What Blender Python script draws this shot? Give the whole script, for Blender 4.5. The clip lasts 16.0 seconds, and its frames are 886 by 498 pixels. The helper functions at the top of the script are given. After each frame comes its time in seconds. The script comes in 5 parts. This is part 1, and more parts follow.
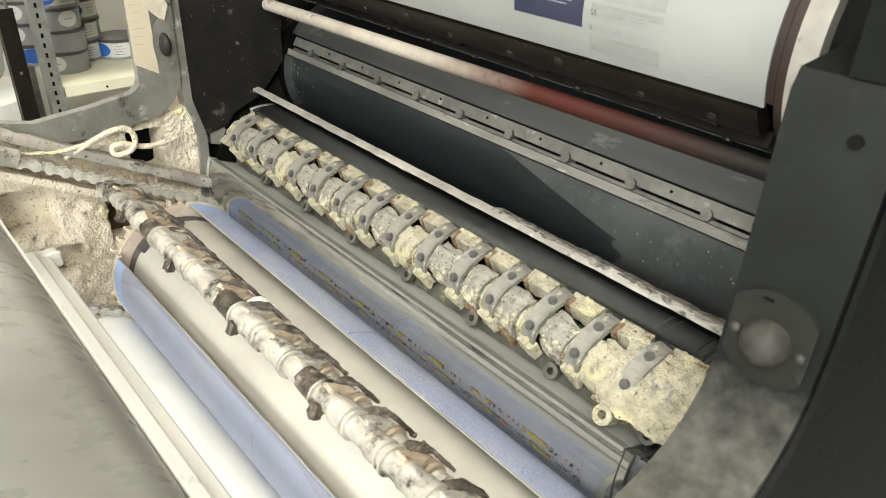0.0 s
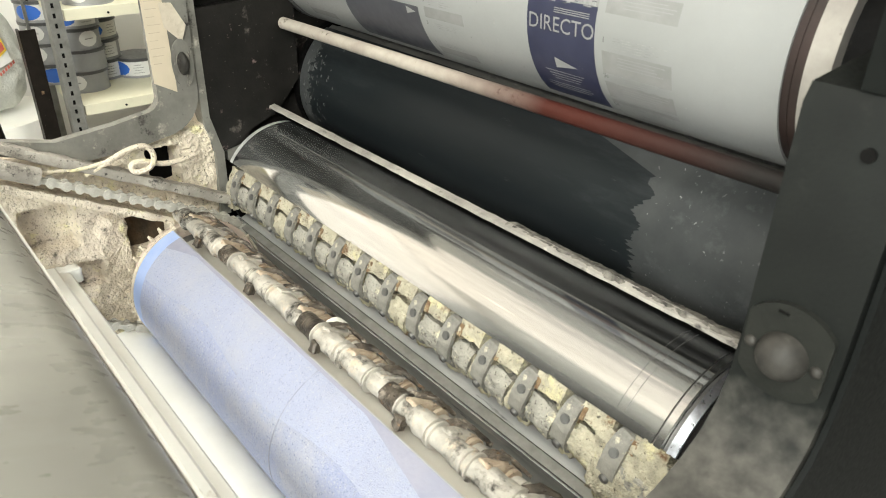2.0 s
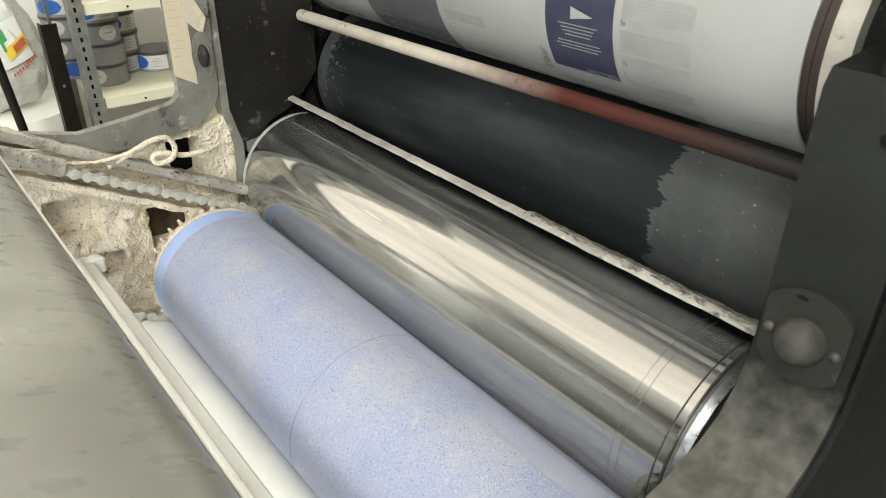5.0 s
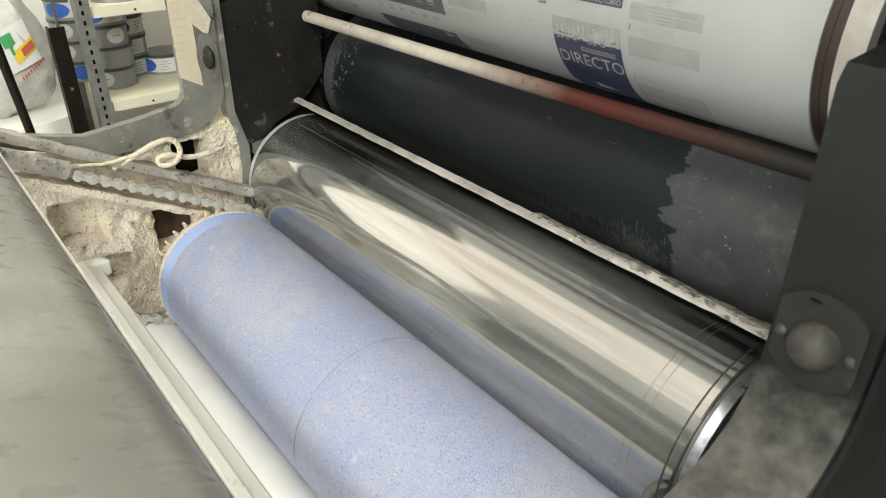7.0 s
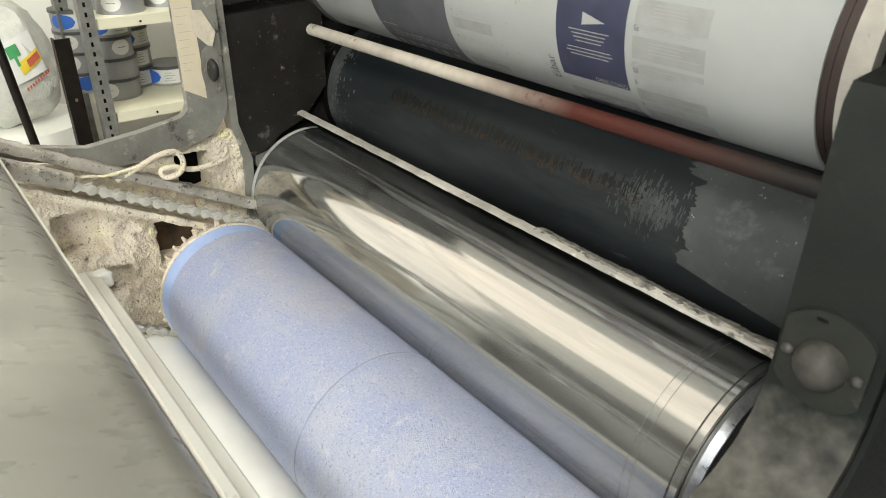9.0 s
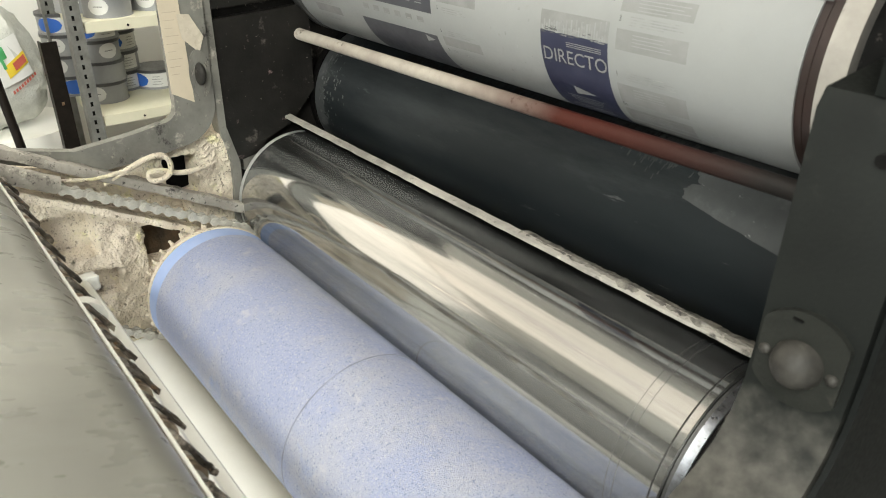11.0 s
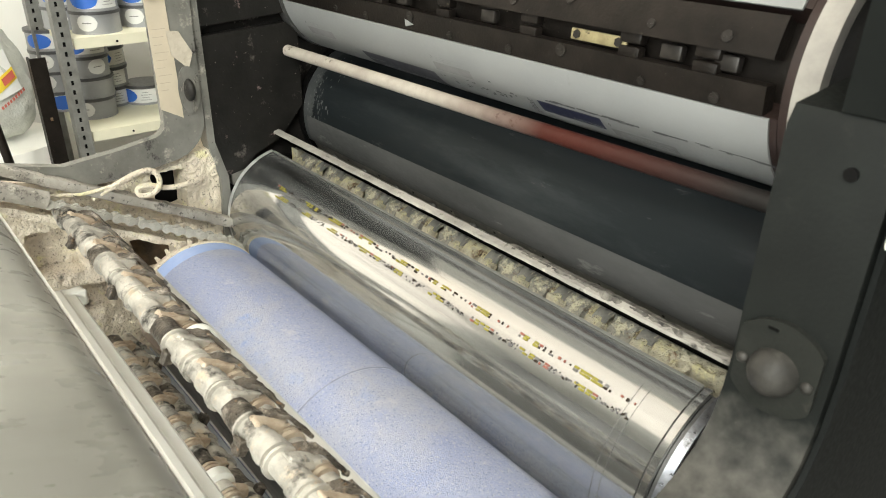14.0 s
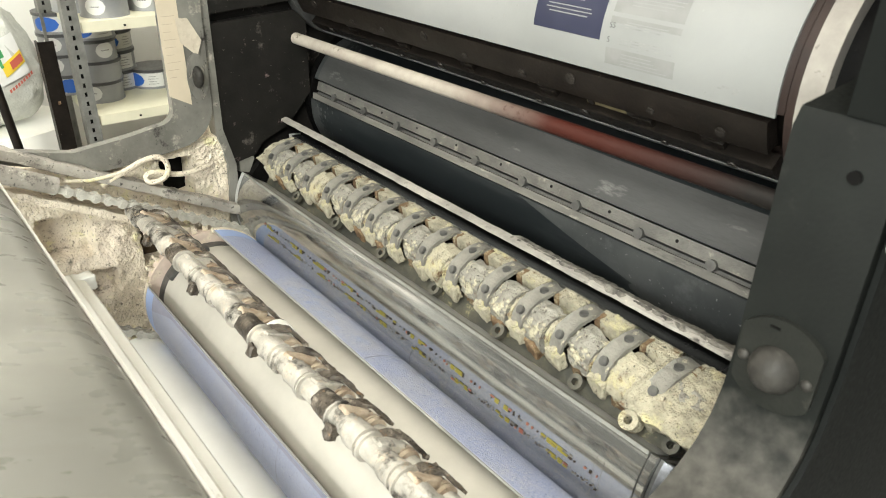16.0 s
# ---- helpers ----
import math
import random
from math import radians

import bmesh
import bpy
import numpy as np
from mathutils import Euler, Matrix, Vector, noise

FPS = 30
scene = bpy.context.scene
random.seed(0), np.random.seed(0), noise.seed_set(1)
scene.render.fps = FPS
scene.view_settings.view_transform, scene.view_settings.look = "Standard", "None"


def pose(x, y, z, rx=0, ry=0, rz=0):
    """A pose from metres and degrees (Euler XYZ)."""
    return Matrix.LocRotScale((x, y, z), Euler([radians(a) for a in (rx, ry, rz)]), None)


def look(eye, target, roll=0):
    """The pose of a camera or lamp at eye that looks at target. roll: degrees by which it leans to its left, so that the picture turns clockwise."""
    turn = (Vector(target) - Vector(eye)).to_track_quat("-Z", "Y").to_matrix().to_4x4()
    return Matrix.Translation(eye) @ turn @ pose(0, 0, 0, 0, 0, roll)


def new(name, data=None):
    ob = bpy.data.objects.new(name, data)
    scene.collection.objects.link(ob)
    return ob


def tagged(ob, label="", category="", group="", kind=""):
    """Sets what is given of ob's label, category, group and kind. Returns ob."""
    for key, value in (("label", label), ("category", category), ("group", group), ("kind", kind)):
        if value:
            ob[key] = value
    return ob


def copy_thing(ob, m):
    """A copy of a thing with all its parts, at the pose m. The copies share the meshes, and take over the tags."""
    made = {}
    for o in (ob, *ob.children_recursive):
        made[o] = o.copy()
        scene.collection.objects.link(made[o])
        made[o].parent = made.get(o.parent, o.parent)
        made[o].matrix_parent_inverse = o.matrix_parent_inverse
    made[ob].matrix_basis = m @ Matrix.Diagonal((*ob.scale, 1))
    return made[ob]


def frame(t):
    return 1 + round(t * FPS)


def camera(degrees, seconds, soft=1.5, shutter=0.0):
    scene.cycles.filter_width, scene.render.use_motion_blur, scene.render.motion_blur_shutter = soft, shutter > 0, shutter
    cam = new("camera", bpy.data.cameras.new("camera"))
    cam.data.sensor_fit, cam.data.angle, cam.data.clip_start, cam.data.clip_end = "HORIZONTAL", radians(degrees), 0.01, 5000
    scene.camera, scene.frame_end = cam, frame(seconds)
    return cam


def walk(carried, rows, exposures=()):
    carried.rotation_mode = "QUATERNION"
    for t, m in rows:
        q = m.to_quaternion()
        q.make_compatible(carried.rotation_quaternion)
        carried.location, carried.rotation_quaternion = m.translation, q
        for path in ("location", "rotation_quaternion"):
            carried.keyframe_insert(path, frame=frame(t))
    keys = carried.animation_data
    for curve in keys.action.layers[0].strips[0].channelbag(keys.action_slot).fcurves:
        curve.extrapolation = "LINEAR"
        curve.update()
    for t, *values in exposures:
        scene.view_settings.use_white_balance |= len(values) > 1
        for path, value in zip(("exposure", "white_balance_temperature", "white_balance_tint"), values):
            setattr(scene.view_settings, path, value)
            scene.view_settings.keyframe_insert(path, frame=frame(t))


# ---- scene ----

# ---- camera ----
cam = camera(62.76, 16.0, soft=1.0)
cam.data.dof.use_dof, cam.data.dof.focus_distance, cam.data.dof.aperture_fstop = True, 1.15, 13.0
# seconds, eye x y z, heading, pitch, lean
PATH = [
    (0, 1.0603, -0.5419, 0.5118, 48.144, -29.823, -2.132),
    (0.5, 1.0637, -0.5427, 0.5123, 47.584, -29.218, -2.162),
    (1, 1.0667, -0.5450, 0.5158, 48.767, -29.057, -1.472),
    (1.5, 1.0666, -0.5444, 0.5156, 49.362, -28.707, -0.955),
    (2, 1.0631, -0.5437, 0.5149, 49.548, -28.792, -1.133),
    (2.5, 1.0631, -0.5424, 0.5150, 49.590, -29.063, -1.213),
    (3, 1.0667, -0.5450, 0.5145, 49.485, -28.941, -0.702),
    (3.5, 1.0696, -0.5479, 0.5165, 49.129, -28.988, -0.762),
    (4, 1.0709, -0.5498, 0.5167, 49.955, -29.090, -0.190),
    (4.5, 1.0689, -0.5527, 0.5156, 50.540, -29.327, -0.408),
    (7, 1.0627, -0.5437, 0.5088, 51.689, -29.144, -0.001),
    (7.5, 1.0559, -0.5397, 0.5069, 51.504, -29.167, 0.027),
    (8, 1.0585, -0.5404, 0.5070, 51.854, -29.210, -0.174),
    (8.5, 1.0578, -0.5406, 0.5089, 51.944, -28.655, -0.380),
    (9, 1.0592, -0.5420, 0.5103, 51.871, -28.241, -0.257),
    (11.5, 1.0678, -0.5442, 0.5127, 50.649, -27.860, -0.567),
    (12, 1.0685, -0.5438, 0.5122, 50.589, -27.670, -0.266),
    (12.5, 1.0682, -0.5432, 0.5129, 50.468, -27.363, -0.589),
    (13, 1.0685, -0.5437, 0.5140, 50.592, -27.203, -0.537),
    (13.5, 1.0718, -0.5456, 0.5142, 50.308, -27.086, -0.999),
    (14, 1.0764, -0.5482, 0.5160, 49.974, -26.744, -0.906),
    (14.5, 1.0792, -0.5475, 0.5160, 49.717, -26.790, -0.878),
    (15, 1.0719, -0.5460, 0.5151, 49.350, -26.675, -0.932),
    (15.5, 1.0764, -0.5457, 0.5164, 50.099, -26.868, -0.677),
    (16, 1.0775, -0.5525, 0.5256, 50.297, -27.933, -1.438),
]
walk(cam, [(t, pose(x, y, z, 90 + p, 0, h) @ pose(0, 0, 0, 0, 0, -r)) for t, x, y, z, h, p, r in PATH],
     exposures=[(0.0, 1.12), (2.5, 1.02), (4.5, 0.86), (7.0, 0.78), (9.0, 0.79), (11.5, 0.78), (13.5, 0.88), (14.5, 1.00), (16.0, 1.10)])


# ---- plan of the press ----
# x runs along the rollers, y into the press, z up; the impression cylinder turns about y = z = 0
R = 0.1108                      # plate, blanket and impression cylinder
RD = 0.1086                     # delivery drum
BLANKET = (0.1593, 0.1540)
PLATE = (0.1278, 0.3733)
DRUM = (-0.1885, -0.1085)
FLOOR = -0.85
CEIL = 1.75
# turn of the press in degrees at each half second
TURNS = {0: 0, 0.5: 12, 1: 23.6, 1.5: 34.2, 2: 45.4, 2.5: 56.4, 3: 67.8, 3.5: 78.5, 4: 89.4, 4.5: 100.8, 5: 112.8, 5.5: 125, 6: 137.2,
         6.5: 149.6, 7: 161.5, 7.5: 170.4, 8: 179, 8.5: 188.2, 9: 197.5, 9.5: 207, 10: 216.6, 10.5: 226.4, 11: 236.3, 11.5: 246.6,
         12: 257.8, 12.5: 269.5, 13: 279.3, 13.5: 290.8, 14: 302.7, 14.5: 313.7, 15: 325.2, 15.5: 336.5, 16: 348.5}

# ---- light ----
world = bpy.data.worlds.new("room_air")
scene.world = world
world.use_nodes = True
world.node_tree.nodes["Background"].inputs[0].default_value = (0.9, 0.95, 1.0, 1)
world.node_tree.nodes["Background"].inputs[1].default_value = 0.05


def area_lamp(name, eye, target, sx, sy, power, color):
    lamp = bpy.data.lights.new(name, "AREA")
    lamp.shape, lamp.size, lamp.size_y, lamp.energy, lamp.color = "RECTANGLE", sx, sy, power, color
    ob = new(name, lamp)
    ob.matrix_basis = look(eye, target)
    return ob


# Two unseen stand-ins: the bright ceiling and west wall mirrored by the chrome.
area_lamp("bright_ceiling_stand_in", (0.3, -0.875, CEIL - 0.02), (0.3, -0.875, 0), 3.4, 1.25, 7.4, (1.0, 0.85, 0.70))
area_lamp("bright_wall_stand_in", (-1.43, -1.35, 1.10), (0, -1.35, 1.10), 1.6, 1.28, 3.3, (1.0, 0.85, 0.70))
area_lamp("ceiling_lamp_field", (1.35, -1.15, CEIL - 0.02), (1.05, -0.90, 0), 1.3, 1.5, 52, (0.98, 1.0, 0.915))
# Unseen fill lamp by the south wall, added to brighten surfaces facing it.
area_lamp("south_fill_lamp", (1.8, -2.60, 1.0), (1.8, 0.0, 0.75), 2.2, 1.3, 60, (0.97, 1.0, 0.955))
# Unseen fill lamp, added only to brighten the shelf, sack and back wall.
area_lamp("shelf_fill_lamp", (-0.70, 0.30, CEIL - 0.02), (-1.05, -0.05, 0), 0.5, 1.2, 19, (1.0, 0.98, 0.90))


# ---- materials ----
def surf(name, c1, c2, scale=20, rough=0.5, metal=0.0, bump=0.0, bscale=120, spots=None, rvar=0.15, stretch=None, spec=0.5):
    """Two colours mixed by noise, a spot layer, uneven gloss and fine relief."""
    m = bpy.data.materials.new(name)
    m.use_nodes = True
    nt = m.node_tree
    n, l = nt.nodes, nt.links
    b = n["Principled BSDF"]
    tc = n.new("ShaderNodeTexCoord")
    vec = tc.outputs["Object"]
    if stretch:
        mp = n.new("ShaderNodeMapping")
        mp.inputs["Scale"].default_value = stretch
        l.new(vec, mp.inputs["Vector"])
        vec = mp.outputs["Vector"]
    a = n.new("ShaderNodeTexNoise")
    a.inputs["Scale"].default_value, a.inputs["Detail"].default_value, a.inputs["Roughness"].default_value = scale, 6, 0.62
    l.new(vec, a.inputs["Vector"])
    ramp = n.new("ShaderNodeMapRange")
    ramp.inputs[1].default_value, ramp.inputs[2].default_value = 0.36, 0.64
    l.new(a.outputs["Fac"], ramp.inputs[0])
    mix = n.new("ShaderNodeMix")
    mix.data_type = "RGBA"
    mix.inputs[6].default_value, mix.inputs[7].default_value = (*c1, 1), (*c2, 1)
    l.new(ramp.outputs[0], mix.inputs[0])
    col = mix.outputs[2]
    f = n.new("ShaderNodeTexNoise")
    f.inputs["Scale"].default_value, f.inputs["Detail"].default_value = bscale, 4
    l.new(vec, f.inputs["Vector"])
    for sc, size, lo, hi in (spots or []):
        sp = n.new("ShaderNodeTexNoise")
        sp.inputs["Scale"].default_value, sp.inputs["Detail"].default_value, sp.inputs["Roughness"].default_value = size, 8, 0.7
        l.new(vec, sp.inputs["Vector"])
        mr = n.new("ShaderNodeMapRange")
        mr.inputs[1].default_value, mr.inputs[2].default_value = lo, hi
        l.new(sp.outputs["Fac"], mr.inputs[0])
        mx = n.new("ShaderNodeMix")
        mx.data_type = "RGBA"
        l.new(mr.outputs[0], mx.inputs[0])
        l.new(col, mx.inputs[6])
        mx.inputs[7].default_value = (*sc, 1)
        col = mx.outputs[2]
    l.new(col, b.inputs["Base Color"])
    rr = n.new("ShaderNodeMapRange")
    rr.inputs[3].default_value, rr.inputs[4].default_value = max(0.02, rough - rvar), min(1, rough + rvar)
    l.new(f.outputs["Fac"], rr.inputs[0])
    l.new(rr.outputs[0], b.inputs["Roughness"])
    b.inputs["Metallic"].default_value = metal
    b.inputs["Specular IOR Level"].default_value = spec
    if bump:
        bp = n.new("ShaderNodeBump")
        bp.inputs["Strength"].default_value, bp.inputs["Distance"].default_value = bump, 0.004
        l.new(f.outputs["Fac"], bp.inputs["Height"])
        l.new(bp.outputs["Normal"], b.inputs["Normal"])
    return m


def streaked_chrome():
    """Polished plating with some dust and scratches; mirrored streaks and haze are painted along the roller."""
    m = surf("chrome_plating", (0.56, 0.565, 0.555), (0.385, 0.39, 0.385), 30, 0.10, 0.92, 0.0, 300, [((0.32, 0.325, 0.33), 60, 0.57, 0.70), ((0.66, 0.64, 0.60), 120, 0.62, 0.70), ((0.30, 0.28, 0.25), 200, 0.66, 0.72)], rvar=0.03, stretch=(0.035, 1, 1))
    nt = m.node_tree
    nz, mp, mr = nt.nodes.new("ShaderNodeTexNoise"), nt.nodes.new("ShaderNodeMapping"), nt.nodes.new("ShaderNodeMapRange")
    tc = nt.nodes.new("ShaderNodeTexCoord")
    mp.inputs["Scale"].default_value = (0.06, 1, 1)
    nz.inputs["Scale"].default_value, nz.inputs["Detail"].default_value = 42, 6
    mr.inputs[1].default_value, mr.inputs[2].default_value, mr.inputs[3].default_value, mr.inputs[4].default_value = 0.36, 0.64, 0.81, 0.985
    nt.links.new(tc.outputs["Object"], mp.inputs["Vector"])
    nt.links.new(mp.outputs["Vector"], nz.inputs["Vector"])
    nt.links.new(nz.outputs["Fac"], mr.inputs[0])
    nt.links.new(mr.outputs[0], nt.nodes["Principled BSDF"].inputs["Metallic"])
    return m


CHROME = streaked_chrome()
CHROME_DULL = surf("dull_dusty_steel", (0.50, 0.50, 0.485), (0.33, 0.335, 0.33), 24, 0.45, 0.2, 0.15, 200, [((0.64, 0.62, 0.57), 40, 0.56, 0.68), ((0.07, 0.07, 0.07), 50, 0.62, 0.70)], stretch=(0.15, 1, 1))
STEEL = surf("worn_steel", (0.17, 0.168, 0.16), (0.10, 0.10, 0.098), 40, 0.45, 0.6, 0.1, 300)
BRIGHT = surf("bright_dusty_steel", (0.66, 0.625, 0.56), (0.36, 0.34, 0.30), 30, 0.40, 0.3, 0.3, 260, [((0.05, 0.046, 0.04), 22, 0.52, 0.62), ((0.62, 0.52, 0.40), 52, 0.57, 0.67)])
# Black metal; it also paints the shade in holes and end gaps.
BLACK = surf("oily_black_metal_and_shade", (0.0025, 0.0025, 0.0025), (0.005, 0.0047, 0.0045), 22, 0.5, 0.0, 0.15, 160, [((0.16, 0.14, 0.125), 30, 0.62, 0.72), ((0.10, 0.09, 0.085), 110, 0.66, 0.72)], spec=0.10)
PANEL_BLACK = surf("scuffed_black_panel", (0.010, 0.0095, 0.0085), (0.017, 0.0155, 0.014), 20, 0.45, 0.0, 0.2, 160, [((0.14, 0.125, 0.11), 18, 0.60, 0.70), ((0.20, 0.15, 0.14), 44, 0.63, 0.70), ((0.34, 0.31, 0.26), 130, 0.66, 0.71)], spec=0.2)
FRAME = surf("dark_green_grey_paint", (0.008, 0.0092, 0.0083), (0.0055, 0.0064, 0.0058), 12, 0.6, 0.0, 0.1, 300, [((0.05, 0.046, 0.04), 60, 0.66, 0.76)], spec=0.08)
FRAME_FAR = surf("scuffed_grey_paint", (0.22, 0.215, 0.19), (0.135, 0.13, 0.115), 16, 0.5, 0.1, 0.12, 200, [((0.42, 0.39, 0.33), 34, 0.57, 0.69), ((0.035, 0.032, 0.028), 30, 0.59, 0.67), ((0.05, 0.045, 0.04), 90, 0.64, 0.70)])
POWDER = surf("caked_spray_powder", (0.79, 0.71, 0.57), (0.61, 0.525, 0.43), 22, 0.95, 0.0, 1.0, 260, [((0.78, 0.72, 0.45), 30, 0.56, 0.67), ((0.20, 0.17, 0.13), 165, 0.57, 0.65), ((0.10, 0.09, 0.07), 22, 0.61, 0.69)])
POWDER_PINK = surf("dusty_casting", (0.66, 0.535, 0.455), (0.50, 0.405, 0.34), 14, 0.9, 0.0, 0.5, 90, [((0.68, 0.59, 0.46), 30, 0.54, 0.66), ((0.16, 0.13, 0.105), 60, 0.62, 0.70)])
CRUST = surf("crusted_gripper_powder", (0.50, 0.46, 0.345), (0.31, 0.285, 0.215), 70, 0.95, 0.0, 1.0, 420, [((0.60, 0.55, 0.32), 26, 0.54, 0.65), ((0.14, 0.075, 0.035), 34, 0.58, 0.66), ((0.06, 0.052, 0.042), 210, 0.58, 0.65)])
GREY_CRUST = surf("dusty_steel_finger", (0.33, 0.315, 0.27), (0.20, 0.19, 0.165), 44, 0.75, 0.0, 0.9, 300, [((0.54, 0.50, 0.36), 50, 0.53, 0.61), ((0.07, 0.062, 0.05), 240, 0.57, 0.64), ((0.13, 0.07, 0.03), 30, 0.60, 0.68)])
STRAP_STEEL = surf("dull_grey_strap_steel", (0.25, 0.24, 0.21), (0.15, 0.145, 0.13), 50, 0.6, 0.1, 0.4, 300, [((0.52, 0.48, 0.36), 60, 0.58, 0.66)])
RUBBER = surf("inked_blanket_rubber", (0.0085, 0.0108, 0.0122), (0.015, 0.018, 0.0195), 7, 0.40, 0.0, 0.0, 400, [((0.040, 0.044, 0.046), 8, 0.50, 0.76), ((0.085, 0.088, 0.088), 46, 0.64, 0.74)], stretch=(0.22, 1, 1), spec=0.16, rvar=0.02)
RUBBER_GREY = surf("bare_blanket_rubber", (0.050, 0.053, 0.053), (0.032, 0.035, 0.036), 11, 0.5, 0.0, 0.02, 300, [((0.085, 0.088, 0.088), 16, 0.55, 0.75), ((0.30, 0.30, 0.29), 150, 0.64, 0.70)], spec=0.25)
BLUE = surf("blue_drum_cloth", (0.35, 0.39, 0.575), (0.385, 0.42, 0.575), 17, 0.95, 0.0, 0.8, 900, [((0.48, 0.485, 0.53), 6, 0.47, 0.68), ((0.27, 0.365, 0.67), 6, 0.60, 0.74), ((0.54, 0.55, 0.60), 380, 0.54, 0.63), ((0.20, 0.23, 0.36), 420, 0.55, 0.64), ((0.56, 0.56, 0.60), 30, 0.60, 0.74), ((0.27, 0.28, 0.33), 70, 0.66, 0.74)])
BLUE_RIM = surf("smooth_blue_rim", (0.29, 0.39, 0.66), (0.36, 0.45, 0.69), 18, 0.7, 0.0, 0.1, 300)
WHITE = surf("white_enamel", (0.90, 0.89, 0.83), (0.84, 0.83, 0.77), 10, 0.4, 0.0, 0.05, 150, [((0.55, 0.50, 0.41), 20, 0.66, 0.74)])
CREAM = surf("cream_sheet_metal", (0.57, 0.54, 0.475), (0.47, 0.445, 0.39), 8, 0.6, 0.0, 0.05, 120, [((0.36, 0.29, 0.22), 24, 0.66, 0.74)])
PLATE_WHITE = surf("aluminium_printing_plate", (0.285, 0.29, 0.285), (0.245, 0.25, 0.245), 5, 0.42, 0.1, 0.02, 300, [((0.20, 0.20, 0.19), 24, 0.64, 0.80), ((0.36, 0.36, 0.35), 60, 0.68, 0.74), ((0.07, 0.07, 0.07), 130, 0.72, 0.76)])
NAVY = surf("navy_plate_image", (0.014, 0.017, 0.042), (0.024, 0.027, 0.055), 30, 0.5, 0.0, 0.0, 120, [((0.10, 0.10, 0.115), 90, 0.66, 0.73)])
CHARCOAL = surf("charcoal_plate_image", (0.045, 0.046, 0.056), (0.062, 0.063, 0.072), 30, 0.5)
PALE = surf("pale_grey_plate_image", (0.185, 0.185, 0.18), (0.225, 0.225, 0.22), 40, 0.5)
MID = surf("grey_plate_image", (0.20, 0.20, 0.20), (0.30, 0.30, 0.29), 90, 0.5)
INK = surf("dark_print", (0.055, 0.055, 0.06), (0.09, 0.09, 0.09), 60, 0.5)
CLAMP = surf("brown_black_clamp_steel", (0.0085, 0.0068, 0.0055), (0.017, 0.0135, 0.011), 30, 0.42, 0.2, 0.12, 300, [((0.10, 0.085, 0.06), 40, 0.66, 0.74), ((0.24, 0.21, 0.17), 130, 0.67, 0.72)], spec=0.25)
SCREW = surf("blackened_screw", (0.016, 0.014, 0.012), (0.034, 0.029, 0.025), 90, 0.4, 0.3)
BROWN = surf("brown_edge_band", (0.030, 0.016, 0.013), (0.018, 0.011, 0.009), 20, 0.5, 0.1, 0.1, 150)
BRONZE = surf("bronze_ring", (0.40, 0.30, 0.215), (0.58, 0.49, 0.38), 60, 0.5, 0.2, 0.2, 200, [((0.05, 0.04, 0.03), 50, 0.60, 0.68)])
OILY = surf("oily_black_finger", (0.035, 0.030, 0.025), (0.13, 0.11, 0.088), 60, 0.32, 0.4, 0.4, 300, [((0.42, 0.37, 0.31), 50, 0.54, 0.66), ((0.30, 0.19, 0.11), 90, 0.60, 0.68)])
COVER = surf("grey_hood_paint", (0.38, 0.375, 0.335), (0.22, 0.215, 0.19), 3, 0.30, 0.1, 0.0, 60, stretch=(1.2, 0.5, 0.5))
CHAINS = surf("dusty_chain_steel", (0.52, 0.50, 0.45), (0.38, 0.365, 0.32), 90, 0.65, 0.1, 0.2, 300)
WALL = surf("white_wall_paint", (0.80, 0.79, 0.74), (0.75, 0.74, 0.69), 4, 0.9, 0.0, 0.05, 100)
DIM = surf("grey_workshop_wall", (0.16, 0.16, 0.15), (0.12, 0.12, 0.115), 3, 0.9)
CONCRETE = surf("painted_floor", (0.45, 0.44, 0.41), (0.36, 0.35, 0.33), 5, 0.6, 0.0, 0.1, 80)
SHELF = surf("cream_shelf_enamel", (0.74, 0.71, 0.55), (0.68, 0.66, 0.50), 10, 0.5, 0.0, 0.03, 100)
ANGLE_IRON = surf("grey_slotted_angle", (0.30, 0.30, 0.28), (0.22, 0.22, 0.205), 40, 0.5, 0.5, 0.1, 200)
TIN = surf("grey_ink_tin", (0.30, 0.31, 0.315), (0.36, 0.365, 0.37), 14, 0.45, 0.3, 0.05, 120)
TIN_DARK = surf("dark_tin_lid", (0.10, 0.10, 0.105), (0.14, 0.14, 0.14), 20, 0.4, 0.5)
LABEL_BLUE = surf("blue_tin_label", (0.03, 0.13, 0.55), (0.04, 0.16, 0.60), 20, 0.4)
LABEL_WHITE = surf("white_label_paper", (0.76, 0.76, 0.74), (0.70, 0.70, 0.68), 30, 0.6)
PAPER = surf("yellowed_paper", (0.58, 0.50, 0.38), (0.52, 0.45, 0.34), 20, 0.8, 0.0, 0.05, 100)
TAPE = surf("clear_brown_tape", (0.60, 0.54, 0.44), (0.50, 0.44, 0.35), 40, 0.3)
SACK = surf("white_woven_sack", (0.62, 0.63, 0.58), (0.52, 0.53, 0.49), 40, 0.8, 0.0, 0.4, 200)
RED = surf("red_print", (0.50, 0.10, 0.07), (0.55, 0.14, 0.10), 30, 0.5)
GREEN = surf("green_print", (0.06, 0.30, 0.10), (0.08, 0.36, 0.14), 30, 0.5)
YELLOW = surf("yellow_print", (0.80, 0.60, 0.05), (0.75, 0.55, 0.05), 30, 0.5)
MARK_Y = surf("yellow_ink_mark", (0.19, 0.165, 0.018), (0.26, 0.225, 0.03), 60, 0.7)
MARK_K = surf("black_ink_mark", (0.004, 0.004, 0.004), (0.010, 0.009, 0.008), 60, 0.5, spec=0.2)
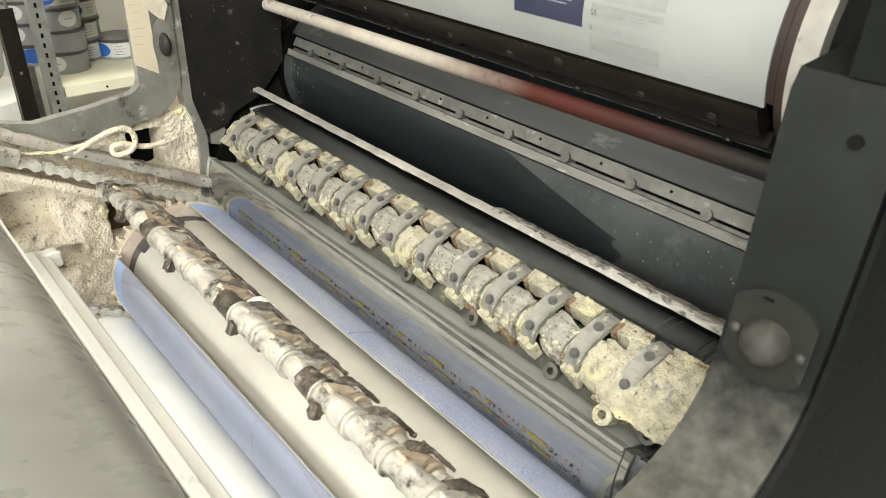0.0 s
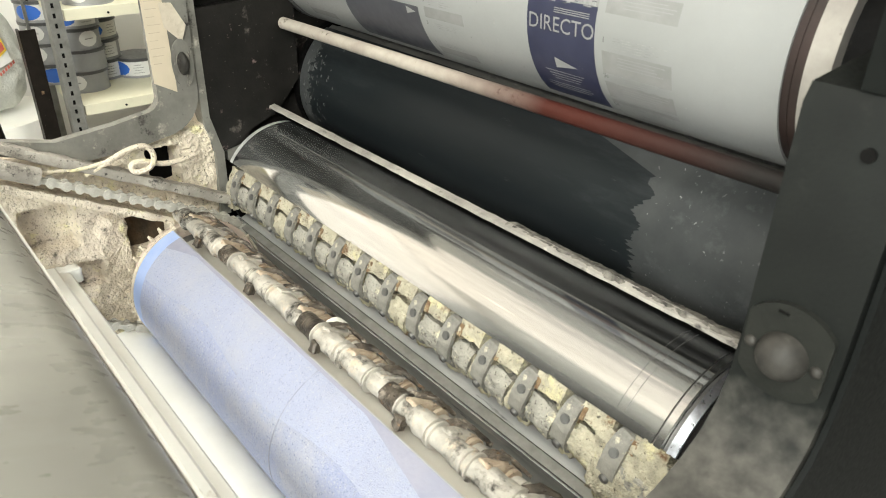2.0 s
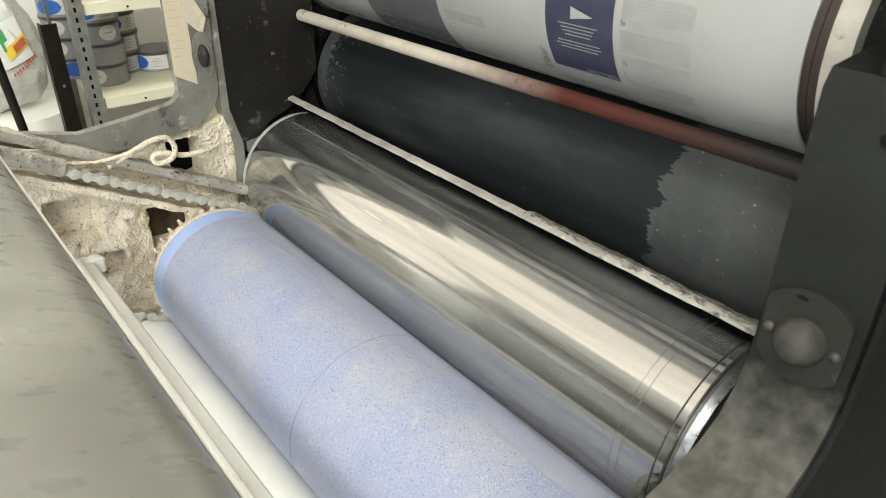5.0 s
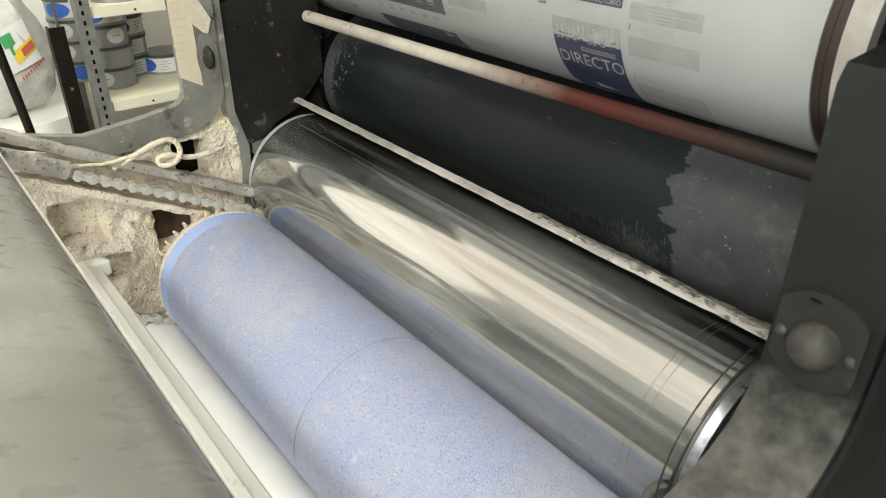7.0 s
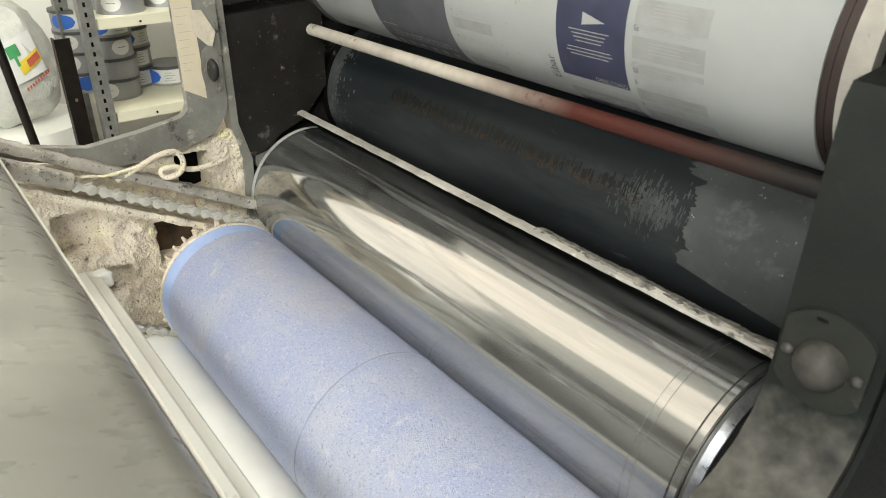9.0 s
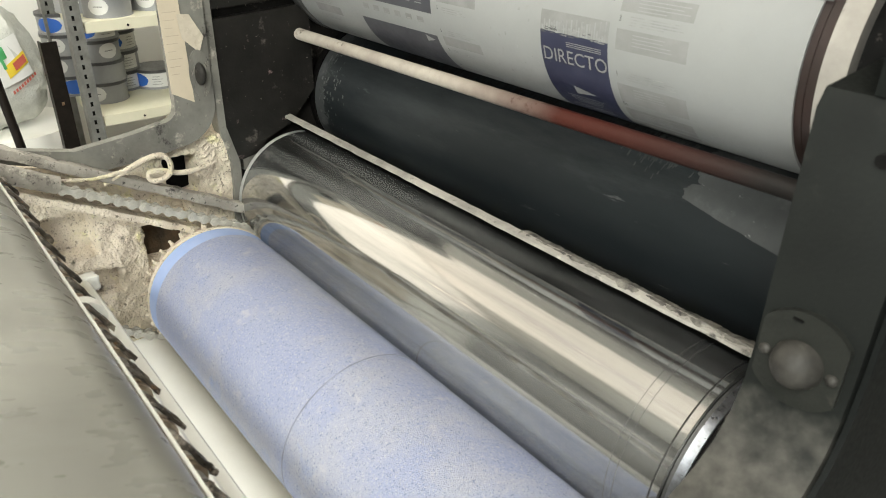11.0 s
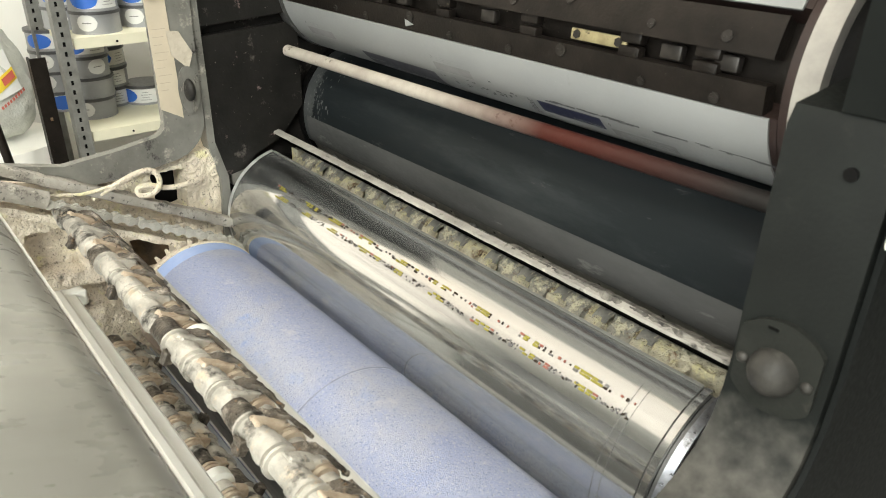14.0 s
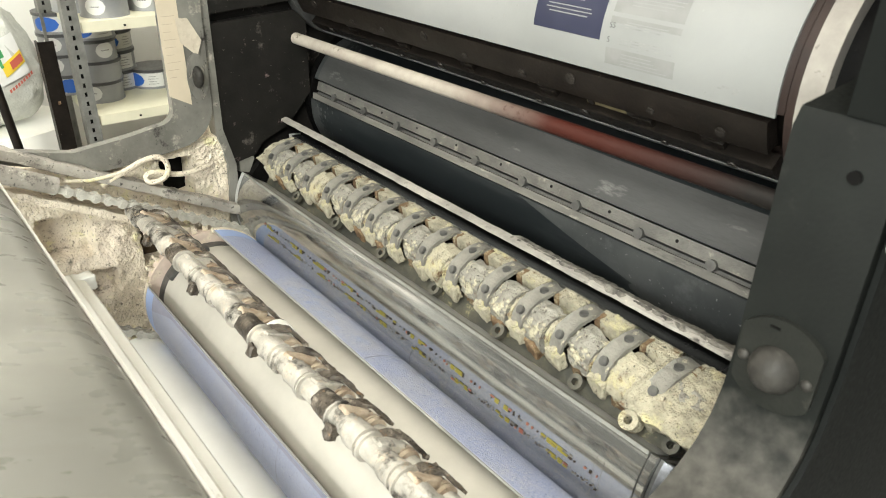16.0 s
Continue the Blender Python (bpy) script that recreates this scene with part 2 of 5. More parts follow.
MARK_B = surf("brown_ink_mark", (0.030, 0.020, 0.012), (0.018, 0.013, 0.010), 60, 0.5, spec=0.2)
RAIL = surf("grimy_pale_rail", (0.44, 0.41, 0.36), (0.26, 0.24, 0.21), 22, 0.55, 0.1, 0.3, 160, [((0.045, 0.04, 0.035), 34, 0.57, 0.66), ((0.62, 0.59, 0.50), 60, 0.60, 0.70), ((0.05, 0.045, 0.04), 160, 0.58, 0.65)])
RUST = surf("rusty_brown", (0.13, 0.075, 0.04), (0.24, 0.165, 0.09), 90, 0.9, 0.0, 0.9, 300, [((0.42, 0.36, 0.23), 80, 0.55, 0.65), ((0.04, 0.03, 0.02), 160, 0.60, 0.68)])
DOME = surf("worn_knob_metal", (0.050, 0.047, 0.042), (0.022, 0.021, 0.019), 40, 0.5, 0.1, 0.2, 200, [((0.115, 0.108, 0.095), 30, 0.58, 0.72)], spec=0.2)


def tube_paint():
    """A cream tube; a red reflection is painted in towards its near end, then near-black."""
    m = surf("cream_tube_red_reflection", (0.46, 0.42, 0.36), (0.33, 0.29, 0.25), 20, 0.55, 0.0, 0.1, 150, [((0.06, 0.045, 0.035), 34, 0.60, 0.70)], spec=0.25)
    nt = m.node_tree
    b = nt.nodes["Principled BSDF"]
    old = b.inputs["Base Color"].links[0].from_socket
    tc = nt.nodes.new("ShaderNodeTexCoord")
    sep = nt.nodes.new("ShaderNodeSeparateXYZ")
    mr = nt.nodes.new("ShaderNodeMapRange")
    mr.inputs[1].default_value, mr.inputs[2].default_value = 0.34, 0.56
    mx = nt.nodes.new("ShaderNodeMix")
    mx.data_type = "RGBA"
    mx.inputs[7].default_value = (0.050, 0.011, 0.007, 1)
    nt.links.new(tc.outputs["Object"], sep.inputs[0])
    nt.links.new(sep.outputs[0], mr.inputs[0])
    nt.links.new(mr.outputs[0], mx.inputs[0])
    nt.links.new(old, mx.inputs[6])
    m2 = nt.nodes.new("ShaderNodeMapRange")
    m2.inputs[1].default_value, m2.inputs[2].default_value = 0.60, 0.80
    mz = nt.nodes.new("ShaderNodeMix")
    mz.data_type = "RGBA"
    mz.inputs[7].default_value = (0.012, 0.010, 0.009, 1)
    nt.links.new(sep.outputs[0], m2.inputs[0])
    nt.links.new(m2.outputs[0], mz.inputs[0])
    nt.links.new(mx.outputs[2], mz.inputs[6])
    nt.links.new(mz.outputs[2], b.inputs["Base Color"])
    return m


TUBE = tube_paint()


def rubbed_frame():
    """The frame paint, rubbed down to bare grey-brown metal along its lower bend."""
    m = surf("rubbed_frame_paint", (0.0085, 0.0098, 0.0087), (0.0055, 0.0063, 0.0057), 12, 0.55, 0.0, 0.08, 300, [((0.020, 0.020, 0.018), 30, 0.56, 0.74), ((0.045, 0.042, 0.037), 120, 0.68, 0.75)], spec=0.16)
    nt = m.node_tree
    b = nt.nodes["Principled BSDF"]
    old = b.inputs["Base Color"].links[0].from_socket
    tc, sep, mr = nt.nodes.new("ShaderNodeTexCoord"), nt.nodes.new("ShaderNodeSeparateXYZ"), nt.nodes.new("ShaderNodeMapRange")
    nz, add, mx = nt.nodes.new("ShaderNodeTexNoise"), nt.nodes.new("ShaderNodeMath"), nt.nodes.new("ShaderNodeMix")
    nz.inputs["Scale"].default_value, nz.inputs["Detail"].default_value = 48, 8
    add.operation = "MULTIPLY_ADD"
    add.inputs[1].default_value, add.inputs[2].default_value = 0.13, -0.065
    sm = nt.nodes.new("ShaderNodeMath")
    mr.inputs[1].default_value, mr.inputs[2].default_value, mr.inputs[3].default_value, mr.inputs[4].default_value = 0.205, 0.125, 0, 0.9
    mx.data_type = "RGBA"
    mx.inputs[7].default_value = (0.12, 0.106, 0.085, 1)
    wn, wm, wr = nt.nodes.new("ShaderNodeTexNoise"), nt.nodes.new("ShaderNodeMix"), nt.nodes.new("ShaderNodeMapRange")
    wn.inputs["Scale"].default_value, wn.inputs["Detail"].default_value = 70, 9
    wr.inputs[1].default_value, wr.inputs[2].default_value = 0.30, 0.74
    wm.data_type = "RGBA"
    wm.inputs[6].default_value, wm.inputs[7].default_value = (0.112, 0.107, 0.094, 1), (0.048, 0.046, 0.041, 1)
    nt.links.new(tc.outputs["Object"], wn.inputs["Vector"])
    nt.links.new(wn.outputs["Fac"], wr.inputs[0])
    nt.links.new(wr.outputs[0], wm.inputs[0])
    nt.links.new(wm.outputs[2], mx.inputs[7])
    nt.links.new(tc.outputs["Object"], sep.inputs[0])
    nt.links.new(tc.outputs["Object"], nz.inputs["Vector"])
    nt.links.new(nz.outputs["Fac"], add.inputs[0])
    nt.links.new(sep.outputs[2], sm.inputs[0])
    nt.links.new(add.outputs[0], sm.inputs[1])
    nt.links.new(sm.outputs[0], mr.inputs[0])
    nt.links.new(mr.outputs[0], mx.inputs[0])
    nt.links.new(old, mx.inputs[6])
    nt.links.new(mx.outputs[2], b.inputs["Base Color"])
    return m


RUBBED = rubbed_frame()


# ---- mesh helpers ----
def finish(bm, name, mat, sharp=35):
    bmesh.ops.recalc_face_normals(bm, faces=bm.faces)
    me = bpy.data.meshes.new(name)
    bm.to_mesh(me)
    bm.free()
    for p in me.polygons:
        p.use_smooth = True
    me.set_sharp_from_angle(angle=radians(sharp))
    me.materials.append(mat)
    return me


def part(name, bm, mat, parent, label="", m=None, sharp=35):
    ob = new(name, bm if isinstance(bm, bpy.types.Mesh) else finish(bm, name, mat, sharp))
    ob.parent = parent
    if m is not None:
        ob.matrix_basis = m
    return tagged(ob, label)


def solo(name, bm, mat, label, category, kind="", group="", sharp=35):
    return tagged(new(name, finish(bm, name, mat, sharp)), label, category, group, kind)


def thing(name, label, category, at=(0, 0, 0), group="", kind=""):
    ob = new(name)
    ob.empty_display_size = 0.05
    ob.location = at
    return tagged(ob, label, category, group, kind)


def add_box(bm, x0, x1, y0, y1, z0, z1, bevel=0.0, m=None):
    r = bmesh.ops.create_cube(bm, size=1)
    vs = r["verts"]
    for v in vs:
        v.co = Vector(((x0 + x1) / 2 + v.co.x * (x1 - x0), (y0 + y1) / 2 + v.co.y * (y1 - y0), (z0 + z1) / 2 + v.co.z * (z1 - z0)))
    if bevel:
        es = list({e for v in vs for e in v.link_edges})
        r = bmesh.ops.bevel(bm, geom=es, offset=bevel, segments=2, affect="EDGES", profile=0.5)
        vs = list({v for f in r["faces"] for v in f.verts} | {v for v in vs if v.is_valid})
    if m is not None:
        bmesh.ops.transform(bm, matrix=m, verts=vs)
    return vs


def box(*a, **k):
    bm = bmesh.new()
    add_box(bm, *a, **k)
    return bm


def add_prism(bm, poly, x0, x1):
    """A solid with the outline poly, (y, z) points, from x0 to x1."""
    a = [bm.verts.new((x0, y, z)) for y, z in poly]
    b = [bm.verts.new((x1, y, z)) for y, z in poly]
    n = len(poly)
    bm.faces.new(a)
    bm.faces.new(b[::-1])
    for i in range(n):
        bm.faces.new((a[i], b[i], b[(i + 1) % n], a[(i + 1) % n]))
    return a + b


def prism(poly, x0, x1, bevel=0.0):
    bm = bmesh.new()
    add_prism(bm, poly, x0, x1)
    if bevel:
        es = [e for e in bm.edges if len(e.link_faces) == 2 and e.calc_face_angle(0) > 0.5]
        bmesh.ops.bevel(bm, geom=es, offset=bevel, segments=2, affect="EDGES", profile=0.5)
    return bm


def add_shell(bm, r0, r1, a0, a1, x0, x1, n=0, nx=1):
    """A solid ring sector about the x axis between two radii and two angles, in degrees."""
    full = a1 - a0 >= 359.9
    n = n or max(3, int((a1 - a0) / 2.5))
    cols = []
    for i in range(n + (0 if full else 1)):
        a = radians(a0 + (a1 - a0) * i / n)
        cols.append([[bm.verts.new((x0 + (x1 - x0) * j / nx, r * math.cos(a), r * math.sin(a))) for j in range(nx + 1)] for r in (r0, r1)])
    m = len(cols)
    for i in range(m if full else m - 1):
        p, q = cols[i], cols[(i + 1) % m]
        for j in range(nx):
            bm.faces.new((p[1][j], p[1][j + 1], q[1][j + 1], q[1][j]))
            bm.faces.new((p[0][j], q[0][j], q[0][j + 1], p[0][j + 1]))
        bm.faces.new((p[0][0], p[1][0], q[1][0], q[0][0]))
        bm.faces.new((p[0][nx], q[0][nx], q[1][nx], p[1][nx]))
    if not full:
        for p in (cols[0], cols[-1]):
            for j in range(nx):
                bm.faces.new((p[0][j], p[0][j + 1], p[1][j + 1], p[1][j]))


def shell(*a, **k):
    bm = bmesh.new()
    add_shell(bm, *a, **k)
    return bm


def add_rod(bm, p, q, r, n=20, r2=None):
    p, q = Vector(p), Vector(q)
    m = Matrix.Translation((p + q) / 2) @ (q - p).to_track_quat("Z", "Y").to_matrix().to_4x4()
    return bmesh.ops.create_cone(bm, cap_ends=True, segments=n, radius1=r, radius2=r if r2 is None else r2, depth=(q - p).length, matrix=m)["verts"]


def rod(*a, **k):
    bm = bmesh.new()
    add_rod(bm, *a, **k)
    return bm


SHIFT = [0.0]          # slides the noise field, so that repeats differ


def crumple(bm, amount, scale, cuts=0):
    """Splits the faces and moves every point along a noise field, for caked or cast surfaces."""
    if cuts:
        bmesh.ops.subdivide_edges(bm, edges=bm.edges[:], cuts=cuts, use_grid_fill=True)
    bmesh.ops.recalc_face_normals(bm, faces=bm.faces)
    bm.normal_update()
    for v in bm.verts:
        d = noise.fractal((v.co + Vector((SHIFT[0], 0, 0))) * scale, 0.8, 2.0, 4)
        v.co += v.normal * d * amount
    return bm


def disc(r, a0, a1, x0, x1, n=0):
    """A full or cut disc: a pie of the angles a0 to a1."""
    return shell(0.008, r, a0, a1, x0, x1, n)


def curve_mesh(name, pts, r, mat, res=6):
    cu = bpy.data.curves.new(name, "CURVE")
    cu.dimensions, cu.bevel_depth, cu.bevel_resolution = "3D", r, 3
    sp = cu.splines.new("NURBS")
    sp.points.add(len(pts) - 1)
    for p, q in zip(sp.points, pts):
        p.co = (*q, 1)
    sp.use_endpoint_u, sp.order_u, sp.resolution_u = True, 3, res
    cu.materials.append(mat)
    ob = new(name, cu)
    me = bpy.data.meshes.new_from_object(ob.evaluated_get(bpy.context.evaluated_depsgraph_get()))
    bpy.data.objects.remove(ob)
    bpy.data.curves.remove(cu)
    for p in me.polygons:
        p.use_smooth = True
    return me


def text_points(body, size):
    """The flat mesh of a line of writing: its points and faces."""
    cu = bpy.data.curves.new("line", "FONT")
    cu.body, cu.size, cu.resolution_u = body, size, 3
    ob = new("line", cu)
    me = bpy.data.meshes.new_from_object(ob.evaluated_get(bpy.context.evaluated_depsgraph_get()))
    vs, fs = [tuple(v.co[:2]) for v in me.vertices], [tuple(p.vertices) for p in me.polygons]
    bpy.data.objects.remove(ob)
    bpy.data.curves.remove(cu)
    bpy.data.meshes.remove(me)
    return vs, fs


def on_drum(x, a, r):
    return Vector((x, r * math.cos(radians(a)), r * math.sin(radians(a))))


def wrap_text(bm, body, x, a, size, r, turn=False, width=None):
    """Writing laid on a cylinder: x and a are the foot of its first letter; up is towards smaller angles."""
    vs, fs = text_points(body, size)
    k = width / max(v[0] for v in vs) if width else 1
    made = []
    for u, w in vs:
        u *= k
        if turn:
            u, w = -w, u
        made.append(bm.verts.new(on_drum(x + u, a - math.degrees(w / r), r)))
    for f in fs:
        try:
            bm.faces.new([made[i] for i in f])
        except ValueError:
            pass


def wrap_patch(bm, x0, x1, a0, a1, r, step=3.0):
    n = max(1, int(abs(a1 - a0) / step))
    prev = None
    for i in range(n + 1):
        a = a0 + (a1 - a0) * i / n
        cur = [bm.verts.new(on_drum(x0, a, r)), bm.verts.new(on_drum(x1, a, r))]
        if prev:
            bm.faces.new((prev[0], prev[1], cur[1], cur[0]))
        prev = cur


MOVING = []          # things that turn with the press: (object, side of turn, y, z)


# ---- plate cylinder ----
def build_plate_cylinder():
    c = thing("plate_cylinder", "plate cylinder carrying a white printing plate with dark images", "press cylinder", (0, *PLATE))
    MOVING.append((c, 1, PLATE))
    part("core", shell(0.02, R - 0.030, 0, 360, -0.005, 0.83, 96), CLAMP, c)
    bm = shell(R - 0.034, R - 0.003, 250, 563, -0.002, 0.812, 140)
    part("body", bm, BROWN, c)
    part("printing_plate", shell(R - 0.0025, R, 250, 564.5, 0.0, 0.806, 190), PLATE_WHITE, c, "white aluminium printing plate")
    part("edge_band", shell(0.03, R - 0.003, 0, 360, 0.8125, 0.820, 128), BROWN, c, "dark brown edge ring")
    part("bearer_ring", shell(0.03, R + 0.001, 0, 360, 0.8215, 0.841, 128), surf("cream_bearer_ring", (0.40, 0.375, 0.335), (0.28, 0.26, 0.235), 20, 0.5, 0.1, 0.1, 200, [((0.10, 0.09, 0.08), 50, 0.64, 0.71)]), c, "grimy pale bearer ring")
    part("end_cap", shell(0.03, R - 0.012, 0, 360, 0.8415, 0.872, 96), BLACK, c)
    part("bearer_ring", shell(0.03, R + 0.001, 0, 360, -0.03, -0.008, 128), STEEL, c)
    for a0, a1 in ((207.5, 225.5), (236.5, 249.5)):
        bm = shell(R - 0.016, R - 0.0005, a0, a1, 0.004, 0.800, 12)
        bar = part("clamp_bar", bm, CLAMP, c, "dark steel plate clamp bar")
        for i in range(9):
            x = 0.06 + i * 0.087 + (0.012 if i % 2 else 0)
            am = (a0 + a1) / 2 + (3 if i % 3 else -3)
            p, q = on_drum(x, am, R - 0.004), on_drum(x, am, R + 0.0012)
            bm = rod(p, q, (0.0062, 0.0040, 0.0050)[i % 3], 18)
            add_box(bm, -0.0036, 0.0036, -0.0008, 0.0008, -0.001, 0.0008, m=Matrix.Translation(q) @ (q - p).to_track_quat("Z", "Y").to_matrix().to_4x4())
            part("screw", bm, SCREW, bar)
        for i, x in enumerate((0.13, 0.255, 0.39, 0.53, 0.66, 0.74)):
            am = a1 + 1.5 if a0 < 225 else a0 - 1.5
            p = on_drum(x, am, R - 0.010)
            part("lug", box(-0.012, 0.012, -0.006, 0.006, -0.006, 0.006, bevel=0.002, m=Matrix.Translation(p) @ pose(0, 0, 0, am)), CLAMP, bar)
    brass = surf("grimy_brass", (0.42, 0.36, 0.20), (0.28, 0.235, 0.13), 60, 0.4, 0.5, 0.1, 200, [((0.05, 0.045, 0.03), 80, 0.60, 0.68)])
    p = on_drum(0, 231.0, R - 0.009)
    latch = part("latch", box(0.587, 0.655, -0.0055, 0.0055, -0.002, 0.002, bevel=0.001, m=Matrix.Translation(p) @ pose(0, 0, 0, 231.0 - 90)), brass, c, "grimy brass latch plate")
    for x in (0.595, 0.646):
        part("screw", rod((x, p.y, p.z), on_drum(x, 231.0, R - 0.0055), 0.0045, 6), SCREW, latch)
    for x in (0.06, 0.17, 0.29, 0.45, 0.69, 0.745):
        part("spring_block", box(x, x + 0.022, -0.007, 0.007, -0.006, 0.004, bevel=0.002, m=Matrix.Translation(on_drum(0, 231, R - 0.014)) @ pose(0, 0, 0, 231.0 - 90)), SCREW, c)
    return c


plate_cylinder = build_plate_cylinder()


def print_plate(c):
    """The images on the plate: repeats of a navy column, a charcoal column and lists between them."""
    r1, r2 = R + 0.0003, R + 0.0007
    rng = random.Random(4)
    lo, hi = 250.5 - 360, 202.0

    def clip(a0, a1):
        return max(a0, lo), min(a1, hi)
    names = dict(navy=NAVY, charcoal=CHARCOAL, pale=PALE, grey=MID, ink=INK, white=PLATE_WHITE)
    sheets = {k: bmesh.new() for k in ("navy", "charcoal", "pale", "grey", "ink", "white")}

    def patch(k, x0, x1, a0, a1, r=r1):
        a0, a1 = clip(a0, a1)
        if a1 - a0 > 0.05 and r == r1:
            bm = bmesh.new()
            wrap_patch(bm, x0, x1, a0, a1, r)
            part(k + "_field", bm, names[k], c)
        elif a1 - a0 > 0.05:
            wrap_patch(sheets[k], x0, x1, a0, a1, r)

    def line(k, x0, x1, a, h=0.55, r=r2):
        if lo < a < hi:
            wrap_patch(sheets[k], x0, x1, a - h / 2, a + h / 2, r)

    def write(k, body, x, a, size, turn=False, width=None):
        if lo + 1 < a < hi - 1:
            wrap_text(sheets[k], body, x, a, size, r2, turn, width)
    for b in (195.0, 106.1, 17.2, -71.7):
        cut = 188.6 if b > 190 else b
        top = -82.6 if b < -70 else b - 68.5
        patch("navy", 0.531, 0.620, top, cut)
        if b > -70:
            patch("pale", 0.531, 0.620, b - 79, b - 68.5)
            for i in range(26):          # skyline picture: many upright strokes
                x = 0.533 + i * 0.0033
                h = 2.0 + 7.5 * abs(math.sin(i * 1.7)) * (0.4 + 0.6 * (i / 26))
                patch("grey" if i % 3 else "white", x, x + rng.uniform(0.0015, 0.003), b - 69.3 - h, b - 68.6, r2)
            for i in range(40):
                x = rng.uniform(0.532, 0.612)
                a = b - 68.3 + rng.uniform(-3.0, 0.8)
                line("ink" if i % 2 else "grey", x, x + rng.uniform(0.003, 0.008), a, 0.5)
            write("pale", "DIRECTO", 0.533, b - 52.5, 0.0215, width=0.086)
            for i in range(3):
                line("pale", 0.567, 0.612, b - 64.5 + i * 1.0, 0.4)
            # arrow head that points along the roller
            t = sheets["white"]
            t.faces.new([t.verts.new(on_drum(x, a, r2)) for x, a in ((0.566, b - 38.2), (0.566, b - 31.8), (0.595, b - 34.3))])
            for i, w in enumerate((0.052, 0.044, 0.040, 0.034, 0.0, 0.056, 0.060, 0.050)):
                if w and b - 29 + i * 1.9 < cut - 1:
                    line("white", 0.575 - w / 2, 0.575 + w / 2, b - 29 + i * 1.9, 0.5)
        if b < 190:
            write("white", "DIRECTORIO", 0.577, b - 0.9, 0.0072, width=0.041)
            write("ink", "Eibar", 0.523, b + 5.5, 0.016, turn=True)
        # lists beside the navy column
        for da, mark, g0, g1 in ((-8, "5", -4, 4), (7, "3", 12, 22), (34, "1", 40, 52), (53, "Ss", 57, 68), (74, "S5", 70, 73)):
            a = b + da
            if not lo + 3 < a < hi - 3:
                continue
            write("ink", mark, 0.629, a + 1.6, 0.0075)
            for i in range(rng.randint(2, 5)):
                w = rng.uniform(0.035, 0.062)
                line("grey", 0.642, 0.642 + w, a - 1 + i * 1.25, 0.45)
            patch("pale", 0.629, 0.707, b + g0, b + g1)
            for i in range(4):
                line("white", 0.648, 0.648 + rng.uniform(0.03, 0.055), b + g0 + 2 + i * 1.6, 0.35)
    # charcoal column
    for foot in (-45.0, 43.9, 132.8, 221.7):
        patch("charcoal", 0.178, 0.346, max(-80, foot - 74), min(189, foot))
    for k in range(-1, 3):
        cc = -64 + 88.9 * (k + 0)
        for i, s in enumerate(("TODO UN MUNDO DE VENTAJAS", "MUNDU BETERIK ONURA")):
            if lo + 2 < cc + i * 3.4 < 186:
                write("white", s, 0.198, cc + i * 3.4, 0.0072, width=0.128 if i == 0 else 0.138)
        for row, (off, num) in enumerate(((11, 6), (25, 6))):
            for i in range(num):
                x = 0.192 + i * 0.0245
                a = cc + off
                patch("pale", x, x + 0.013, a - 2.6, a + 1.2, r2)
                line("grey", x + 0.002, x + 0.011, a + 0.4, 1.0, r2 + 0.0002)
                line("white", x, x + 0.014, a + 2.6, 0.5)
        t = sheets["white"]
        if cc + 38 < 184:
            t.faces.new([t.verts.new(on_drum(x, a, r2)) for x, a in ((0.322, cc + 35), (0.322, cc + 40), (0.340, cc + 37.6))])
        line("white", 0.186, 0.222, cc - 8, 0.5)
        for x0 in (0.358, 0.05):
            for j in range(6):
                a = cc - 14 + j * 14.5
                if not lo + 4 < a < 184:
                    continue
                write("ink", rng.choice(("5", "3", "1")), x0, a, 0.006)
                for i in range(3):
                    line("grey", x0 + 0.010, x0 + 0.010 + rng.uniform(0.03, 0.055), a - 1.5 + i * 1.3, 0.45)
                if j % 2:
                    patch("pale", x0, x0 + 0.07, a + 3, a + 10)
    # smudges near the tail of the plate
    for i in range(46):
        x = rng.uniform(0.545, 0.80)
        line("ink", x, x + rng.uniform(0.006, 0.02), -85.6 + rng.gauss(0, 0.35), rng.uniform(0.4, 1.1))
    for i in range(30):
        x = rng.uniform(0.36, 0.50)
        line("ink", x, x + rng.uniform(0.002, 0.007), -78 + rng.gauss(0, 4), rng.uniform(0.5, 1.8))
    for i in range(70):
        x = rng.uniform(0.43, 0.52)
        line("grey", x, x + rng.uniform(0.001, 0.003), rng.uniform(-60, 190), rng.uniform(0.8, 2.6))
    for x, a in ((0.765, 196), (0.77, 108), (0.79, 107), (0.63, 0)):
        for i in range(6):
            xx = x + rng.gauss(0, 0.005)
            line("grey", xx, xx + 0.006, a + rng.gauss(0, 1.0), 0.8)
    for k, bm in sheets.items():
        if bm.faces:
            tagged(part(k + "_print", bm, names[k], c), kind="stuff")
        else:
            bm.free()


print_plate(plate_cylinder)


